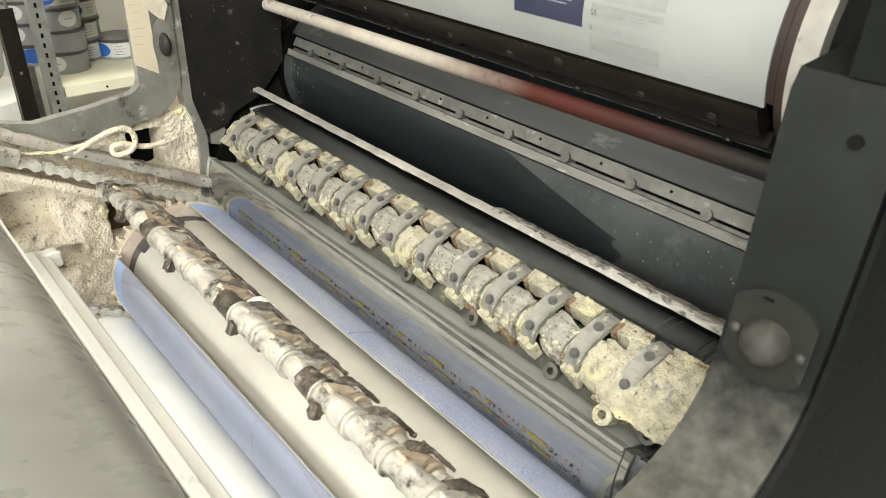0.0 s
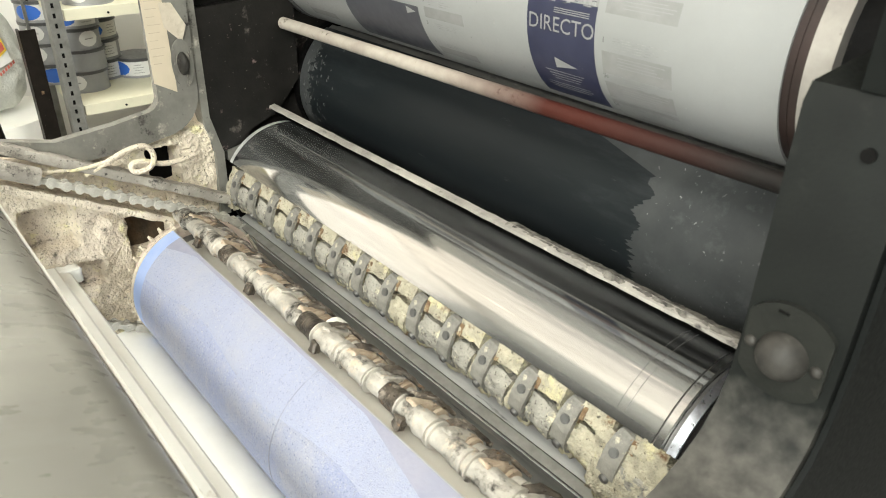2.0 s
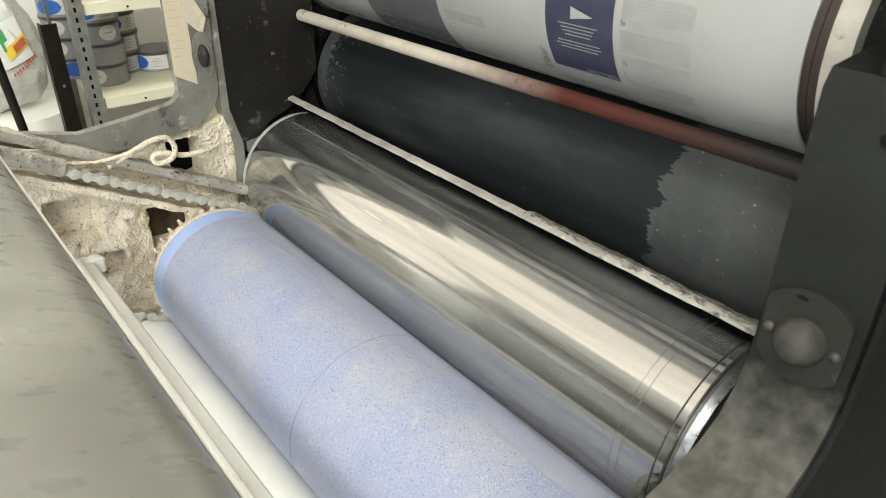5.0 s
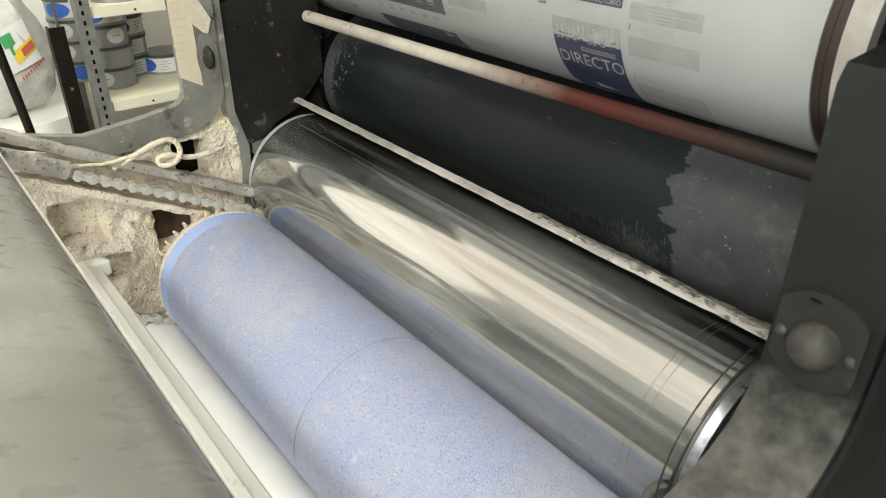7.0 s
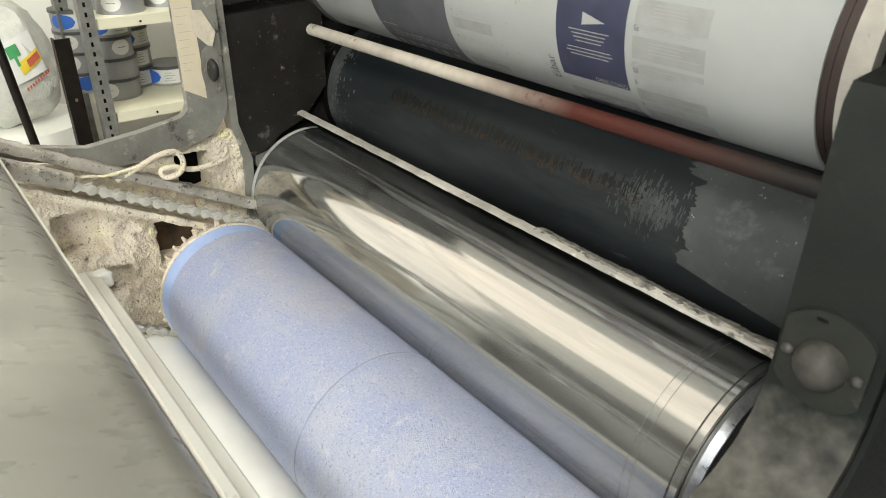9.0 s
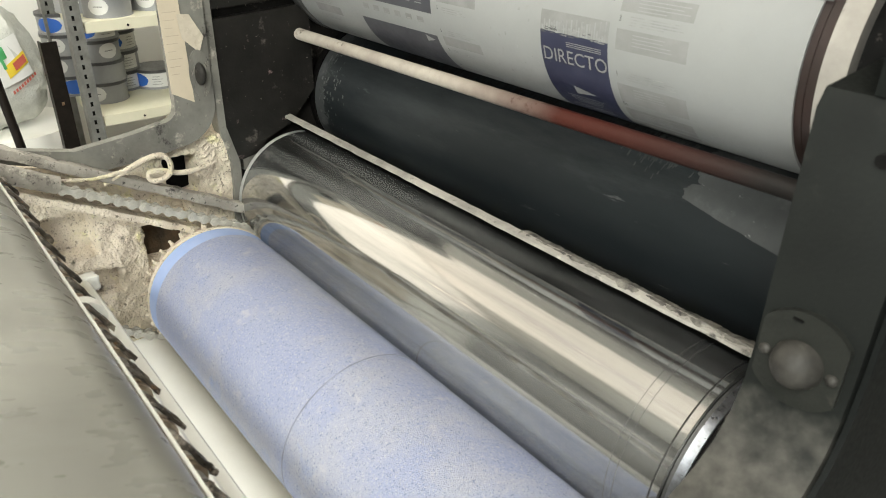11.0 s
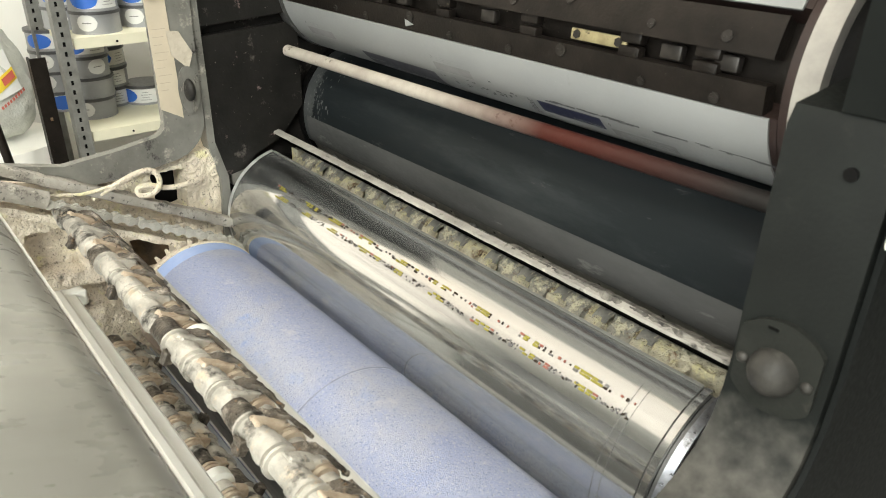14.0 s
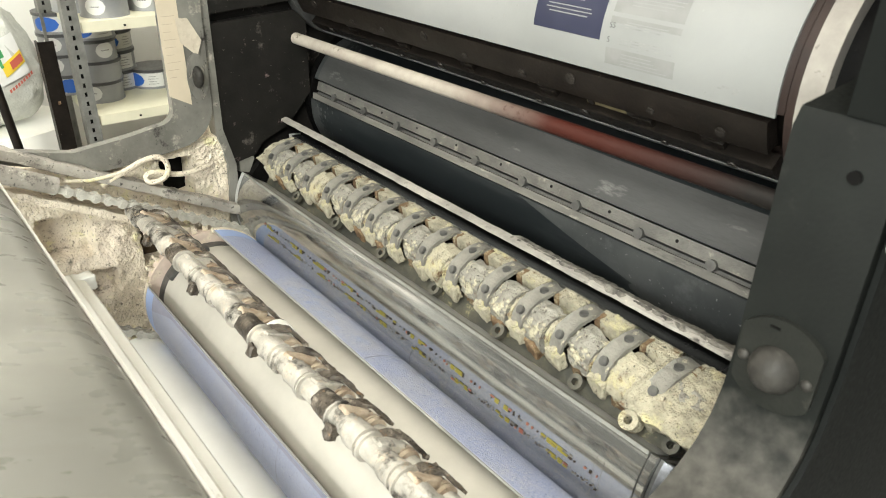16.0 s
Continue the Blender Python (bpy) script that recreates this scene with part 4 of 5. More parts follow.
def build_gripper_bar():
    """A bar of the chain: a bright tube with black bands, a second shaft and dark fingers. Local y is the way it goes."""
    c = thing("gripper_bar", "bright gripper bar with dark fingers on the delivery chain", "gripper bar", group="delivery gripper bars")
    rng = random.Random(3)
    def barrel(x0, x1, r, y, z):
        """A worn, slightly barrelled sleeve."""
        bm = bmesh.new()
        add_rod(bm, (x0, y, z), (x1, y, z), r, 24)
        bmesh.ops.subdivide_edges(bm, edges=[e for e in bm.edges if abs(e.verts[0].co.x - e.verts[1].co.x) > 0.002], cuts=4)
        for v in bm.verts:
            k = 0.94 + 0.14 * max(0.0, (v.co.x - x0) / (x1 - x0)) ** 3
            v.co.y, v.co.z = y + (v.co.y - y) * k, z + (v.co.z - z) * k
        return crumple(bm, 0.0016, 120)
    ty, tz, sy, sz = -0.013, 0.003, 0.018, -0.002
    part("tube", rod((0.030, ty, tz), (0.805, ty, tz), 0.0118, 24), BRIGHT, c, "bright worn tube")
    part("finger_shaft", rod((0.034, sy, sz), (0.800, sy, sz), 0.0095, 18), BRIGHT, c)
    for i in range(14):
        x = 0.060 + i * 0.0545
        dark = i in (3, 7, 10)
        SHIFT[0] += 0.13
        part("sleeve", barrel(x - 0.040 + rng.uniform(-0.004, 0.006), x - 0.012 + rng.uniform(-0.004, 0.003), rng.uniform(0.0135, 0.0148), ty, tz), OILY if dark else BRIGHT, c, "black sleeve" if dark else "")
        part("ring", rod((x - 0.009, ty, tz), (x - 0.0065, ty, tz), 0.0158, 24), BRIGHT, c)
        part("yoke", crumple(box(x - 0.004, x + 0.010, ty - 0.006, sy - 0.004, 0.006, 0.0165, bevel=0.002), 0.0024, 140, cuts=3), BRONZE if i % 2 == 0 else BRIGHT, c)
        for k in (0.006, 0.0125):
            part("bronze_ring", rod((x + k, sy, sz), (x + k + 0.0045, sy, sz), 0.0148, 20), BRONZE, c)
        part("collar", barrel(x - 0.022, x + 0.004, 0.0132, sy, sz), BRIGHT if i % 3 else OILY, c)
        part("collar", barrel(x + 0.019, x + 0.031, 0.0125, sy, sz), BRIGHT, c)
        f = bmesh.new()
        path = [(-0.004, 0.0150), (0.003, 0.0215), (0.010, 0.0240), (0.018, 0.0205), (0.025, 0.0160), (0.031, 0.0130)]
        low = [(y, z - 0.0042) for y, z in path]
        add_prism(f, path + low[::-1], -0.0062, 0.0062)
        SHIFT[0] += 0.21
        bmesh.ops.subdivide_edges(f, edges=f.edges[:], cuts=2, use_grid_fill=True)
        crumple(f, 0.0022, 120)
        for v in f.verts:
            k = 1 - 0.70 * max(0, (v.co.y - 0.008) / 0.028)
            v.co.x = x + v.co.x * k + v.co.y * 0.95 - 0.006
        part("finger", f, OILY, c, "dark oily gripper finger")
        bm = crumple(box(x - 0.008, x + 0.008, -0.006, 0.012, -0.014, 0.0135, bevel=0.002), 0.0020, 180, cuts=3)
        part("block", bm, BRONZE, c)
        if i % 3 == 1:
            part("foot", crumple(box(x - 0.003, x + 0.009, -0.028, -0.018, -0.016, -0.002, bevel=0.001), 0.003, 160, cuts=2), OILY, c)
        if i == 6:
            part("wheel", rod((x + 0.026, sy + 0.002, sz), (x + 0.040, sy + 0.002, sz), 0.0205, 28), WHITE, c, "pale round wheel")
    return c


gripper_bar = build_gripper_bar()
second_bar = copy_thing(gripper_bar, pose(0, -0.6, 0.2))
BARS = [(gripper_bar, BACK), (second_bar, BACK + 360)]

PITCH = math.pi * RC * 2 / 36


def build_chain():
    c = thing("delivery_chain", "dusty steel roller chain over the drum's sprocket", "chain")
    metal = {}
    for kind in (0, 1):
        bm = bmesh.new()
        off = 0.0066 if kind else 0.0040
        for sx in (-1, 1):
            outline = []
            for k in range(32):
                t = 2 * math.pi * (k + 0.5) / 32
                u = math.cos(t) * (PITCH / 2 + 0.0072)
                far = abs(abs(u) - PITCH / 2)
                half = math.sqrt(max(0, 0.0075 ** 2 - far ** 2)) if abs(u) > PITCH / 2 - 0.0045 else 0.0040 + 0.0006 * (abs(u) / PITCH)
                outline.append((u, math.copysign(half, math.sin(t))))
            add_prism(bm, outline, sx * off - 0.0009, sx * off + 0.0009)
        for sy in (-0.5, 0.5):
            add_rod(bm, (-off - 0.001, sy * PITCH, 0), (off + 0.001 + 0.0012 * kind, sy * PITCH, 0), 0.0030 if kind else 0.0052, 10)
        metal[kind] = finish(bm, "link", CHAINS)
    links = []
    for i in range(78):
        ob = new("link", metal[i % 2])
        ob.parent = c
        links.append((ob, (i - 51) * PITCH + 0.5 * PITCH))
    return c, links


delivery_chain, LINKS = build_chain()
CHAIN_X = 0.0225


# ---- far side frame ----
def arc(cy, cz, r, a0, a1, n=8):
    return [(cy + r * math.cos(radians(a0 + (a1 - a0) * i / n)), cz + r * math.sin(radians(a0 + (a1 - a0) * i / n))) for i in range(n + 1)]


def build_far_frame():
    c = thing("printing_press", "old printing press with grey frames caked in spray powder", "printing press")
    outline = [(-0.52, 0.200), (-0.44, 0.174), (-0.34, 0.150), (-0.26, 0.158)] + arc(-0.212, 0.188, 0.022, 270, 360, 6) + [(-0.189, 0.32), (-0.180, 0.62), (-0.117, 0.62), (-0.127, 0.32), (-0.128, 0.205)] \
        + arc(-0.190, 0.187, 0.062, 5, -85, 8) + [(-0.23, 0.118), (-0.315, 0.113), (-0.378, 0.136), (-0.44, 0.155), (-0.52, 0.182)]
    part("column", prism(outline, -0.024, -0.008, bevel=0.003), FRAME_FAR, c, "smooth grey-painted casting round the opening")
    bm = prism([(-0.126, 0.62), (-0.114, 0.62), (-0.114, 0.14), (-0.098, 0.078), (-0.100, -0.03), (-0.118, -0.03), (-0.112, 0.078), (-0.126, 0.14)], -0.040, -0.012)
    part("edge_rib", bm, FRAME_FAR, c)
    # round cover plate with its domed knob
    pl = part("knob_plate", shell(0.001, 0.036, 0, 360, 0, 0.003, 40), FRAME_FAR, c, m=Matrix.Translation((-0.008, -0.146, 0.231)) @ Matrix.Diagonal((1, 0.45, 1, 1)))
    bm = bmesh.new()
    bmesh.ops.create_uvsphere(bm, u_segments=24, v_segments=14, radius=0.0175)
    for v in bm.verts:
        v.co.y = v.co.y * 1.1
    part("knob", bm, DOME, pl, "worn round metal knob")
    # base casting: crusted web with pockets
    rng = random.Random(2)
    bm = bmesh.new()
    ny, nz = 230, 210
    y0, y1, z0, z1 = -0.60, -0.108, -0.42, 0.128
    grid = {}
    for i in range(ny + 1):
        for j in range(nz + 1):
            y, z = y0 + (y1 - y0) * i / ny, z0 + (z1 - z0) * j / nz
            d = 0.0035 * noise.fractal(Vector((y, z, 0)) * 40, 0.7, 2, 4) + 0.0012 * noise.noise(Vector((y, z, 7)) * 230)
            crumbs = max(0.0, min(1.0, (y + 0.215) / 0.05, (z - 0.055) / 0.03))
            d += crumbs * (0.0065 * abs(noise.noise(Vector((y, z, 2)) * 150)) + 0.0026 * noise.noise(Vector((y, z, 5)) * 260))

            def dip(cy, cz, hy, hz, depth):
                q = max(abs(y - cy) / hy, abs(z - cz) / hz) + 0.12 * noise.noise(Vector((y * 60, z * 60, 4)))
                return -depth * max(0, min(1, (1.05 - q) / 0.16))
            d += dip(-0.194, 0.071, 0.024, 0.033, 0.05)          # dark hole by the wire loop
            d += dip(-0.372, 0.018, 0.036, 0.036, 0.030)         # shallow pocket
            d += dip(-0.335, -0.068, 0.022, 0.020, 0.018)
            d += dip(-0.232, -0.030, 0.034, 0.034, 0.05)         # behind the sprocket
            d += dip(-0.300, -0.192, 0.050, 0.018, 0.04)
            line = z - (0.072 - 0.53 * (y + 0.301))
            d -= 0.026 * math.exp(-(line / 0.013) ** 4) * (1 if y < -0.19 else 0)
            d += 0.012 * math.exp(-((line + 0.028) / 0.010) ** 2)  # rib under the chain
            d += 0.006 * math.exp(-((y + 0.30 - 0.3 * z) / 0.014) ** 2) * (1 if z < 0.02 else 0)
            grid[i, j] = bm.verts.new((-0.020 + d, y, z))
    for i in range(ny):
        for j in range(nz):
            bm.faces.new((grid[i, j], grid[i + 1, j], grid[i + 1, j + 1], grid[i, j + 1]))
    back = bmesh.ops.extrude_face_region(bm, geom=bm.faces[:])
    for v in back["geom"]:
        if isinstance(v, bmesh.types.BMVert):
            v.co.x = -0.09
    part("web", bm, POWDER, c, "cast web caked with beige powder", sharp=60)
    # Dark plates put inside the recesses to paint the shade of the holes.
    part("hole_shade", box(-0.062, -0.058, -0.236, -0.164, 0.030, 0.112), BLACK, c, "black plate painting the shade in the hole")
    part("hole_shade", box(-0.062, -0.058, -0.270, -0.194, -0.066, 0.006), surf("dark_brown_recess", (0.10, 0.065, 0.035), (0.04, 0.028, 0.018), 50, 0.7, 0.0, 0.5, 160), c)
    part("pocket_floor", box(-0.095, -0.085, -0.62, -0.09, -0.45, 0.120), POWDER_PINK, c)
    # straight rails that hold the chain
    n = Vector((0, math.cos(radians(ENTRY)), math.sin(radians(ENTRY))))
    for off, h, mat in ((0.026, 0.015, RAIL), (-0.026, 0.012, POWDER)):
        p = Vector((0, DRUM[0], DRUM[1])) + on_drum(0, ENTRY, RC) + n * off
        bm = box(-0.012, 0.010, -0.42 if off > 0 else -0.34, 0.04 if off > 0 else -0.045, -h / 2, h / 2, bevel=0.002)
        bmesh.ops.subdivide_edges(bm, edges=[e for e in bm.edges if e.calc_length() > 0.1], cuts=40, use_grid_fill=True)
        crumple(bm, 0.0025, 70)
        part("chain_rail", bm, mat, c, "powder-covered chain rail", m=Matrix.Translation(p) @ pose(0, 0, 0, ENTRY - 90))
    bm = crumple(box(-0.008, 0.016, -0.02, 0.24, 0.013, 0.022, bevel=0.002), 0.002, 80, cuts=3)
    part("chain_rail", bm, POWDER, c, m=chain_pose(WRAP * RC + 0.01, 0))
    # end of the chain guide tube
    p = chain_pose(-0.272, 0.0225)
    part("guide_nose", rod((0, -0.16, 0.004), (0, 0.0, 0.004), 0.0135, 20, r2=0.0125), RAIL, c, "round-nosed chain guide", m=p)
    # twisted wire loop
    pts = [(0.004, -0.30, 0.098), (0.010, -0.27, 0.113), (0.014, -0.235, 0.128), (0.012, -0.210, 0.127), (0.016, -0.203, 0.108), (0.018, -0.212, 0.092), (0.014, -0.236, 0.088), (0.010, -0.240, 0.102), (0.014, -0.222, 0.106), (0.012, -0.196, 0.092), (0.010, -0.165, 0.090), (0.004, -0.14, 0.092)]
    part("wire_loop", curve_mesh("wire_loop", [(x, y - 0.014, z) for x, y, z in pts], 0.0042, POWDER), None, c, "powder-caked wire loop")
    pts = [(0.002, -0.44, 0.128), (0.006, -0.37, 0.118), (0.010, -0.31, 0.108), (0.010, -0.26, 0.118)]
    part("wire", curve_mesh("wire", pts, 0.003, POWDER), None, c)
    return c


far_frame = build_far_frame()
part("red_cap", rod((-0.008, -0.186, 0.372), (0.004, -0.186, 0.372), 0.006, 16), RED, far_frame, "small red cap")
# dark inner wall of the press beyond the column
part("inner_wall", prism([(-0.112, 0.62), (0.62, 0.62), (0.62, -0.5), (-0.10, -0.5), (-0.10, -0.02), (-0.112, 0.14)], -0.075, -0.034), PANEL_BLACK, far_frame, "black oily inner wall")
part("guard_panel", prism([(-0.113, 0.304), (0.030, 0.312), (0.050, 0.295), (0.050, 0.175), (0.005, 0.125), (-0.045, 0.105), (-0.060, 0.085), (-0.097, 0.078), (-0.113, 0.14)], -0.033, -0.016, bevel=0.002), PANEL_BLACK, far_frame, "black panel with scuffs and powder smears")
part("guard_panel", prism([(-0.113, 0.60), (0.06, 0.60), (0.06, 0.330), (-0.113, 0.320)], -0.033, -0.012, bevel=0.002), PANEL_BLACK, far_frame)
bm = crumple(prism([(-0.090, 0.092), (-0.070, 0.100), (-0.064, 0.078), (-0.074, 0.055), (-0.090, 0.060)], -0.033, -0.018, bevel=0.003), 0.003, 90)
part("bracket", bm, FRAME_FAR, far_frame, "powder-dusted bracket")


def notice():
    c = thing("notice_sheet", "yellowed printed notice taped to the grey frame column", "notice")
    part("paper", prism([(-0.160, 0.190), (-0.192, 0.208), (-0.192, 0.40), (-0.163, 0.40)], -0.0075, -0.0065), PAPER, c)
    part("tape", prism([(-0.165, 0.285), (-0.142, 0.262), (-0.133, 0.285), (-0.150, 0.318), (-0.168, 0.32)], -0.0062, -0.0052), TAPE, c, "brown adhesive tape")
    bm = bmesh.new()
    for i in range(9):
        z = 0.235 + i * 0.011
        add_box(bm, -0.0064, -0.0062, -0.188, -0.176 + 0.004 * (i % 3), z, z + 0.0008)
    part("print", bm, surf("faded_print", (0.40, 0.34, 0.27), (0.45, 0.39, 0.31), 50, 0.8), c)


notice()


# ---- near side frame ----
NEAR, OUT = 0.885, 0.950         # inner and outer face of the thick near casting


def build_near_frame():
    c = far_frame
    bend = [(-0.62, 0.098), (-0.40, 0.110), (-0.30, 0.117), (-0.235, 0.124), (-0.195, 0.132), (-0.168, 0.143), (-0.148, 0.157), (-0.134, 0.176), (-0.126, 0.200), (-0.1225, 0.230), (-0.122, 0.392), (-0.116, 0.403)]
    part("column", prism(bend + [(-0.02, 0.412), (0.30, 0.412), (0.30, -0.20), (-0.62, -0.20)], NEAR, OUT, bevel=0.002), RUBBED, c, "thick dark-painted casting rubbed bare along its lower bend")
    part("upper_column", prism([(-0.118, 0.404), (-0.114, 0.75), (0.30, 0.75), (0.30, 0.404)], NEAR + 0.027, OUT, bevel=0.002), FRAME, c, "dark upper column")
    part("bolt", rod((0.928, -0.120, 0.372), (0.928, -0.1245, 0.372), 0.0042, 16), BLACK, c)
    # flat-sided cover plate with the dome
    cx, cz = 0.9165, 0.233
    bm = bmesh.new()
    rim = []
    for k in range(72):
        t = 2 * math.pi * k / 72
        rim.append((cx + max(-0.0278, min(0.0278, 0.0350 * math.cos(t))), cz + 0.0350 * math.sin(t)))
    a, b = [bm.verts.new((x, -0.1205, z)) for x, z in rim], [bm.verts.new((x, -0.1275, z)) for x, z in rim]
    bm.faces.new(b)
    bm.faces.new(a[::-1])
    for k in range(72):
        bm.faces.new((a[k], a[(k + 1) % 72], b[(k + 1) % 72], b[k]))
    bmesh.ops.bevel(bm, geom=[e for e in bm.edges if len(e.link_faces) == 2 and e.calc_face_angle(0) > 1], offset=0.0010, segments=2, affect="EDGES")
    plate = part("knob_plate", bm, surf("plate_paint", (0.022, 0.023, 0.020), (0.014, 0.015, 0.0135), 14, 0.45, 0.1, 0.2, 300, [((0.06, 0.056, 0.048), 40, 0.62, 0.72)], spec=0.15), c, "flat-sided round cover plate")
    bm = bmesh.new()
    bmesh.ops.create_uvsphere(bm, u_segments=36, v_segments=20, radius=0.0170)
    for v in bm.verts:
        v.co = Vector((cx + v.co.x, -0.1275 + v.co.y * 0.95, cz - 0.002 + v.co.z))
    part("knob", bm, DOME, plate, "worn grey domed knob")
    for dx in (-0.0222, 0.0222):
        bm = bmesh.new()
        bmesh.ops.create_uvsphere(bm, u_segments=16, v_segments=10, radius=0.0042)
        for v in bm.verts:
            v.co = Vector((cx + dx + v.co.x, -0.1278 + v.co.y * 0.7, cz - 0.002 + v.co.z))
        part("screw", bm, DOME, plate, "round-headed screw")
    part("slot", box(cx - 0.010, cx - 0.003, -0.1284, -0.1270, cz + 0.0275, cz + 0.0292), BLACK, plate)
    return c


build_near_frame()
# outer guard that closes the frame on the near side
guard = thing("outer_guard", "dark grey sheet metal guard beside the near frame", "machine guard")
part("sheet", prism([(-0.112, 0.75), (-0.115, 0.24), (-0.120, 0.195), (-0.132, 0.165), (-0.160, 0.138), (-0.20, 0.120), (-0.30, 0.106), (-0.62, 0.090), (-0.62, -0.8), (0.9, -0.8), (0.9, 0.75)], OUT + 0.001, OUT + 0.005, bevel=0.0008), surf("dark_grey_guard_paint", (0.0075, 0.0085, 0.008), (0.0055, 0.0062, 0.006), 8, 0.6, 0.0, 0.05, 200, spec=0.10), guard)
part("button_box", box(OUT + 0.0055, OUT + 0.035, -0.128, -0.045, 0.336, 0.425, bevel=0.003), WHITE, guard, "pale control box")
part("screw", rod((0.963, -0.128, 0.346), (0.963, -0.1305, 0.346), 0.004, 12), BRIGHT, guard)
# ledge under the near frame
rail = thing("guard_rail", "grimy pale guard rail in front of the blanket cylinder", "guard rail")
bm = prism([(-0.0090, 0.1345), (-0.0080, 0.1375), (0.0008, 0.1395), (0.002, 0.136)], -0.034, 0.862)
bmesh.ops.subdivide_edges(bm, edges=[e for e in bm.edges if e.calc_length() > 0.1], cuts=90, use_grid_fill=True)
# Black backing added below the rail to darken its reflection in the chrome.
part("underside", prism([(-0.0080, 0.1340), (0.0055, 0.1365), (0.030, 0.118), (0.030, 0.104), (0.010, 0.1160)], -0.034, 0.862), surf("smooth_black_backing", (0.004, 0.004, 0.004), (0.007, 0.007, 0.0065), 12, 0.8, 0.0, 0.0, 60, spec=0.0, rvar=0.0), rail, "black backing added to darken the rail's mirror image")
part("strip", crumple(bm, 0.0007, 60), surf("pale_grimy_strip", (0.44, 0.415, 0.37), (0.27, 0.255, 0.23), 26, 0.5, 0.1, 0.2, 160, [((0.05, 0.046, 0.042), 36, 0.58, 0.67), ((0.62, 0.59, 0.52), 60, 0.62, 0.70)]), rail)
bm = prism([(-0.0065, 0.1372), (-0.001, 0.1400), (0.012, 0.136), (0.010, 0.125)], 0.54, 0.86)
bmesh.ops.subdivide_edges(bm, edges=[e for e in bm.edges if e.calc_length() > 0.05], cuts=240, use_grid_fill=True)
part("sludge", crumple(crumple(bm, 0.0018, 45), 0.0009, 170), surf("dried_ink_sludge", (0.030, 0.028, 0.025), (0.24, 0.225, 0.195), 90, 0.6, 0.0, 0.6, 200), rail, "dried ink sludge")

tube = thing("cross_tube", "cream cross tube, red reflection painted along its near half", "machine tube")
part("tube", rod((-0.034, 0.030, 0.267), (0.868, 0.030, 0.278), 0.0092, 32), TUBE, tube)
for x, z in ((-0.026, 0.2672), (0.862, 0.2778)):
    part("end_collar", rod((x - 0.006, 0.030, z), (x + 0.006, 0.030, z), 0.0115, 24), STEEL, tube, "dark end collar")
# press body above and behind the cylinders
bm = box(-0.033, 0.867, 0.36, 0.62, -0.45, 0.62)
part("back_panel", bm, BLACK, far_frame)
part("ink_unit", box(-0.033, 0.867, 0.02, 0.62, 0.50, 0.90, bevel=0.01), CLAMP, far_frame, "dark inking unit")
part("drip_tray", box(-0.033, 0.867, -0.30, 0.355, -0.45, -0.40), BLACK, far_frame)

# ---- sheet guides and hood on the delivery side ----
guide = thing("sheet_guide", "white enamelled sheet guide below the delivery drum", "sheet guide")
bm = prism([(-0.450, -0.026), (-0.384, -0.033), (-0.380, -0.038), (-0.368, -0.040), (-0.365, -0.044), (-0.368, -0.050), (-0.384, -0.046), (-0.450, -0.040)], -0.004, 0.86, bevel=0.001)
part("strip", bm, WHITE, guide, "white edge strip")
bm = bmesh.new()
add_rod(bm, (0.018, -0.3155, -0.2245), (0.86, -0.3155, -0.2245), 0.060, 64)
part("roll", bm, WHITE, guide, "white rounded guide tube")
bm = crumple(box(-0.010, 0.012, -0.398, -0.352, -0.060, -0.036, bevel=0.004), 0.004, 80, cuts=4)
part("torn_end", bm, WHITE, guide, "chipped end of the strip")

hood = thing("delivery_hood", "smooth grey sheet metal hood over the delivery chain", "machine hood")
poly = [(-0.457, 0.172)] + arc(-0.502, 0.178, 0.045, 0, 66, 14) + [(-0.60, 0.268), (-1.10, 0.47), (-1.10, 0.455), (-0.60, 0.250), (-0.500, 0.205), (-0.472, 0.186), (-0.466, 0.172)]
part("cover", prism(poly, 0.02, 1.01), COVER, hood)
# White strip paints the glare on the hood's rounded edge.
part("edge_strip", prism([(-0.4565, 0.186), (-0.4545, 0.188), (-0.4545, 0.170), (-0.4575, 0.170)], 0.02, 1.01), WHITE, hood, "white strip painting the glare along the hood's edge")
for x in (0.30, 0.52, 0.74):
    part("rivet", rod((x, -0.4560, 0.178), (x, -0.4525, 0.178), 0.004, 10), BRIGHT, hood)

# ---- what stands behind the far frame ----
shelf = thing("storage_shelf", "cream steel shelf on slotted grey angle posts holding ink tins", "shelf unit", (-0.9, 0, 0))


def slotted_post(parent, y, x, z0, z1):
    bm = bmesh.new()
    add_box(bm, x - 0.0015, x + 0.0015, y - 0.016, y + 0.016, z0, z1)
    add_box(bm, x - 0.034, x, y - 0.0175, y - 0.0145, z0, z1)
    p = part("post", bm, ANGLE_IRON, parent, "slotted steel angle post")
    holes = bmesh.new()
    z = z0 + 0.01
    while z < z1 and z < 0.6:
        add_box(holes, x + 0.0014, x + 0.0022, y - 0.006, y + 0.000, z, z + 0.011)
        z += 0.0235
    tagged(part("perforation", holes, BLACK, p), kind="stuff")


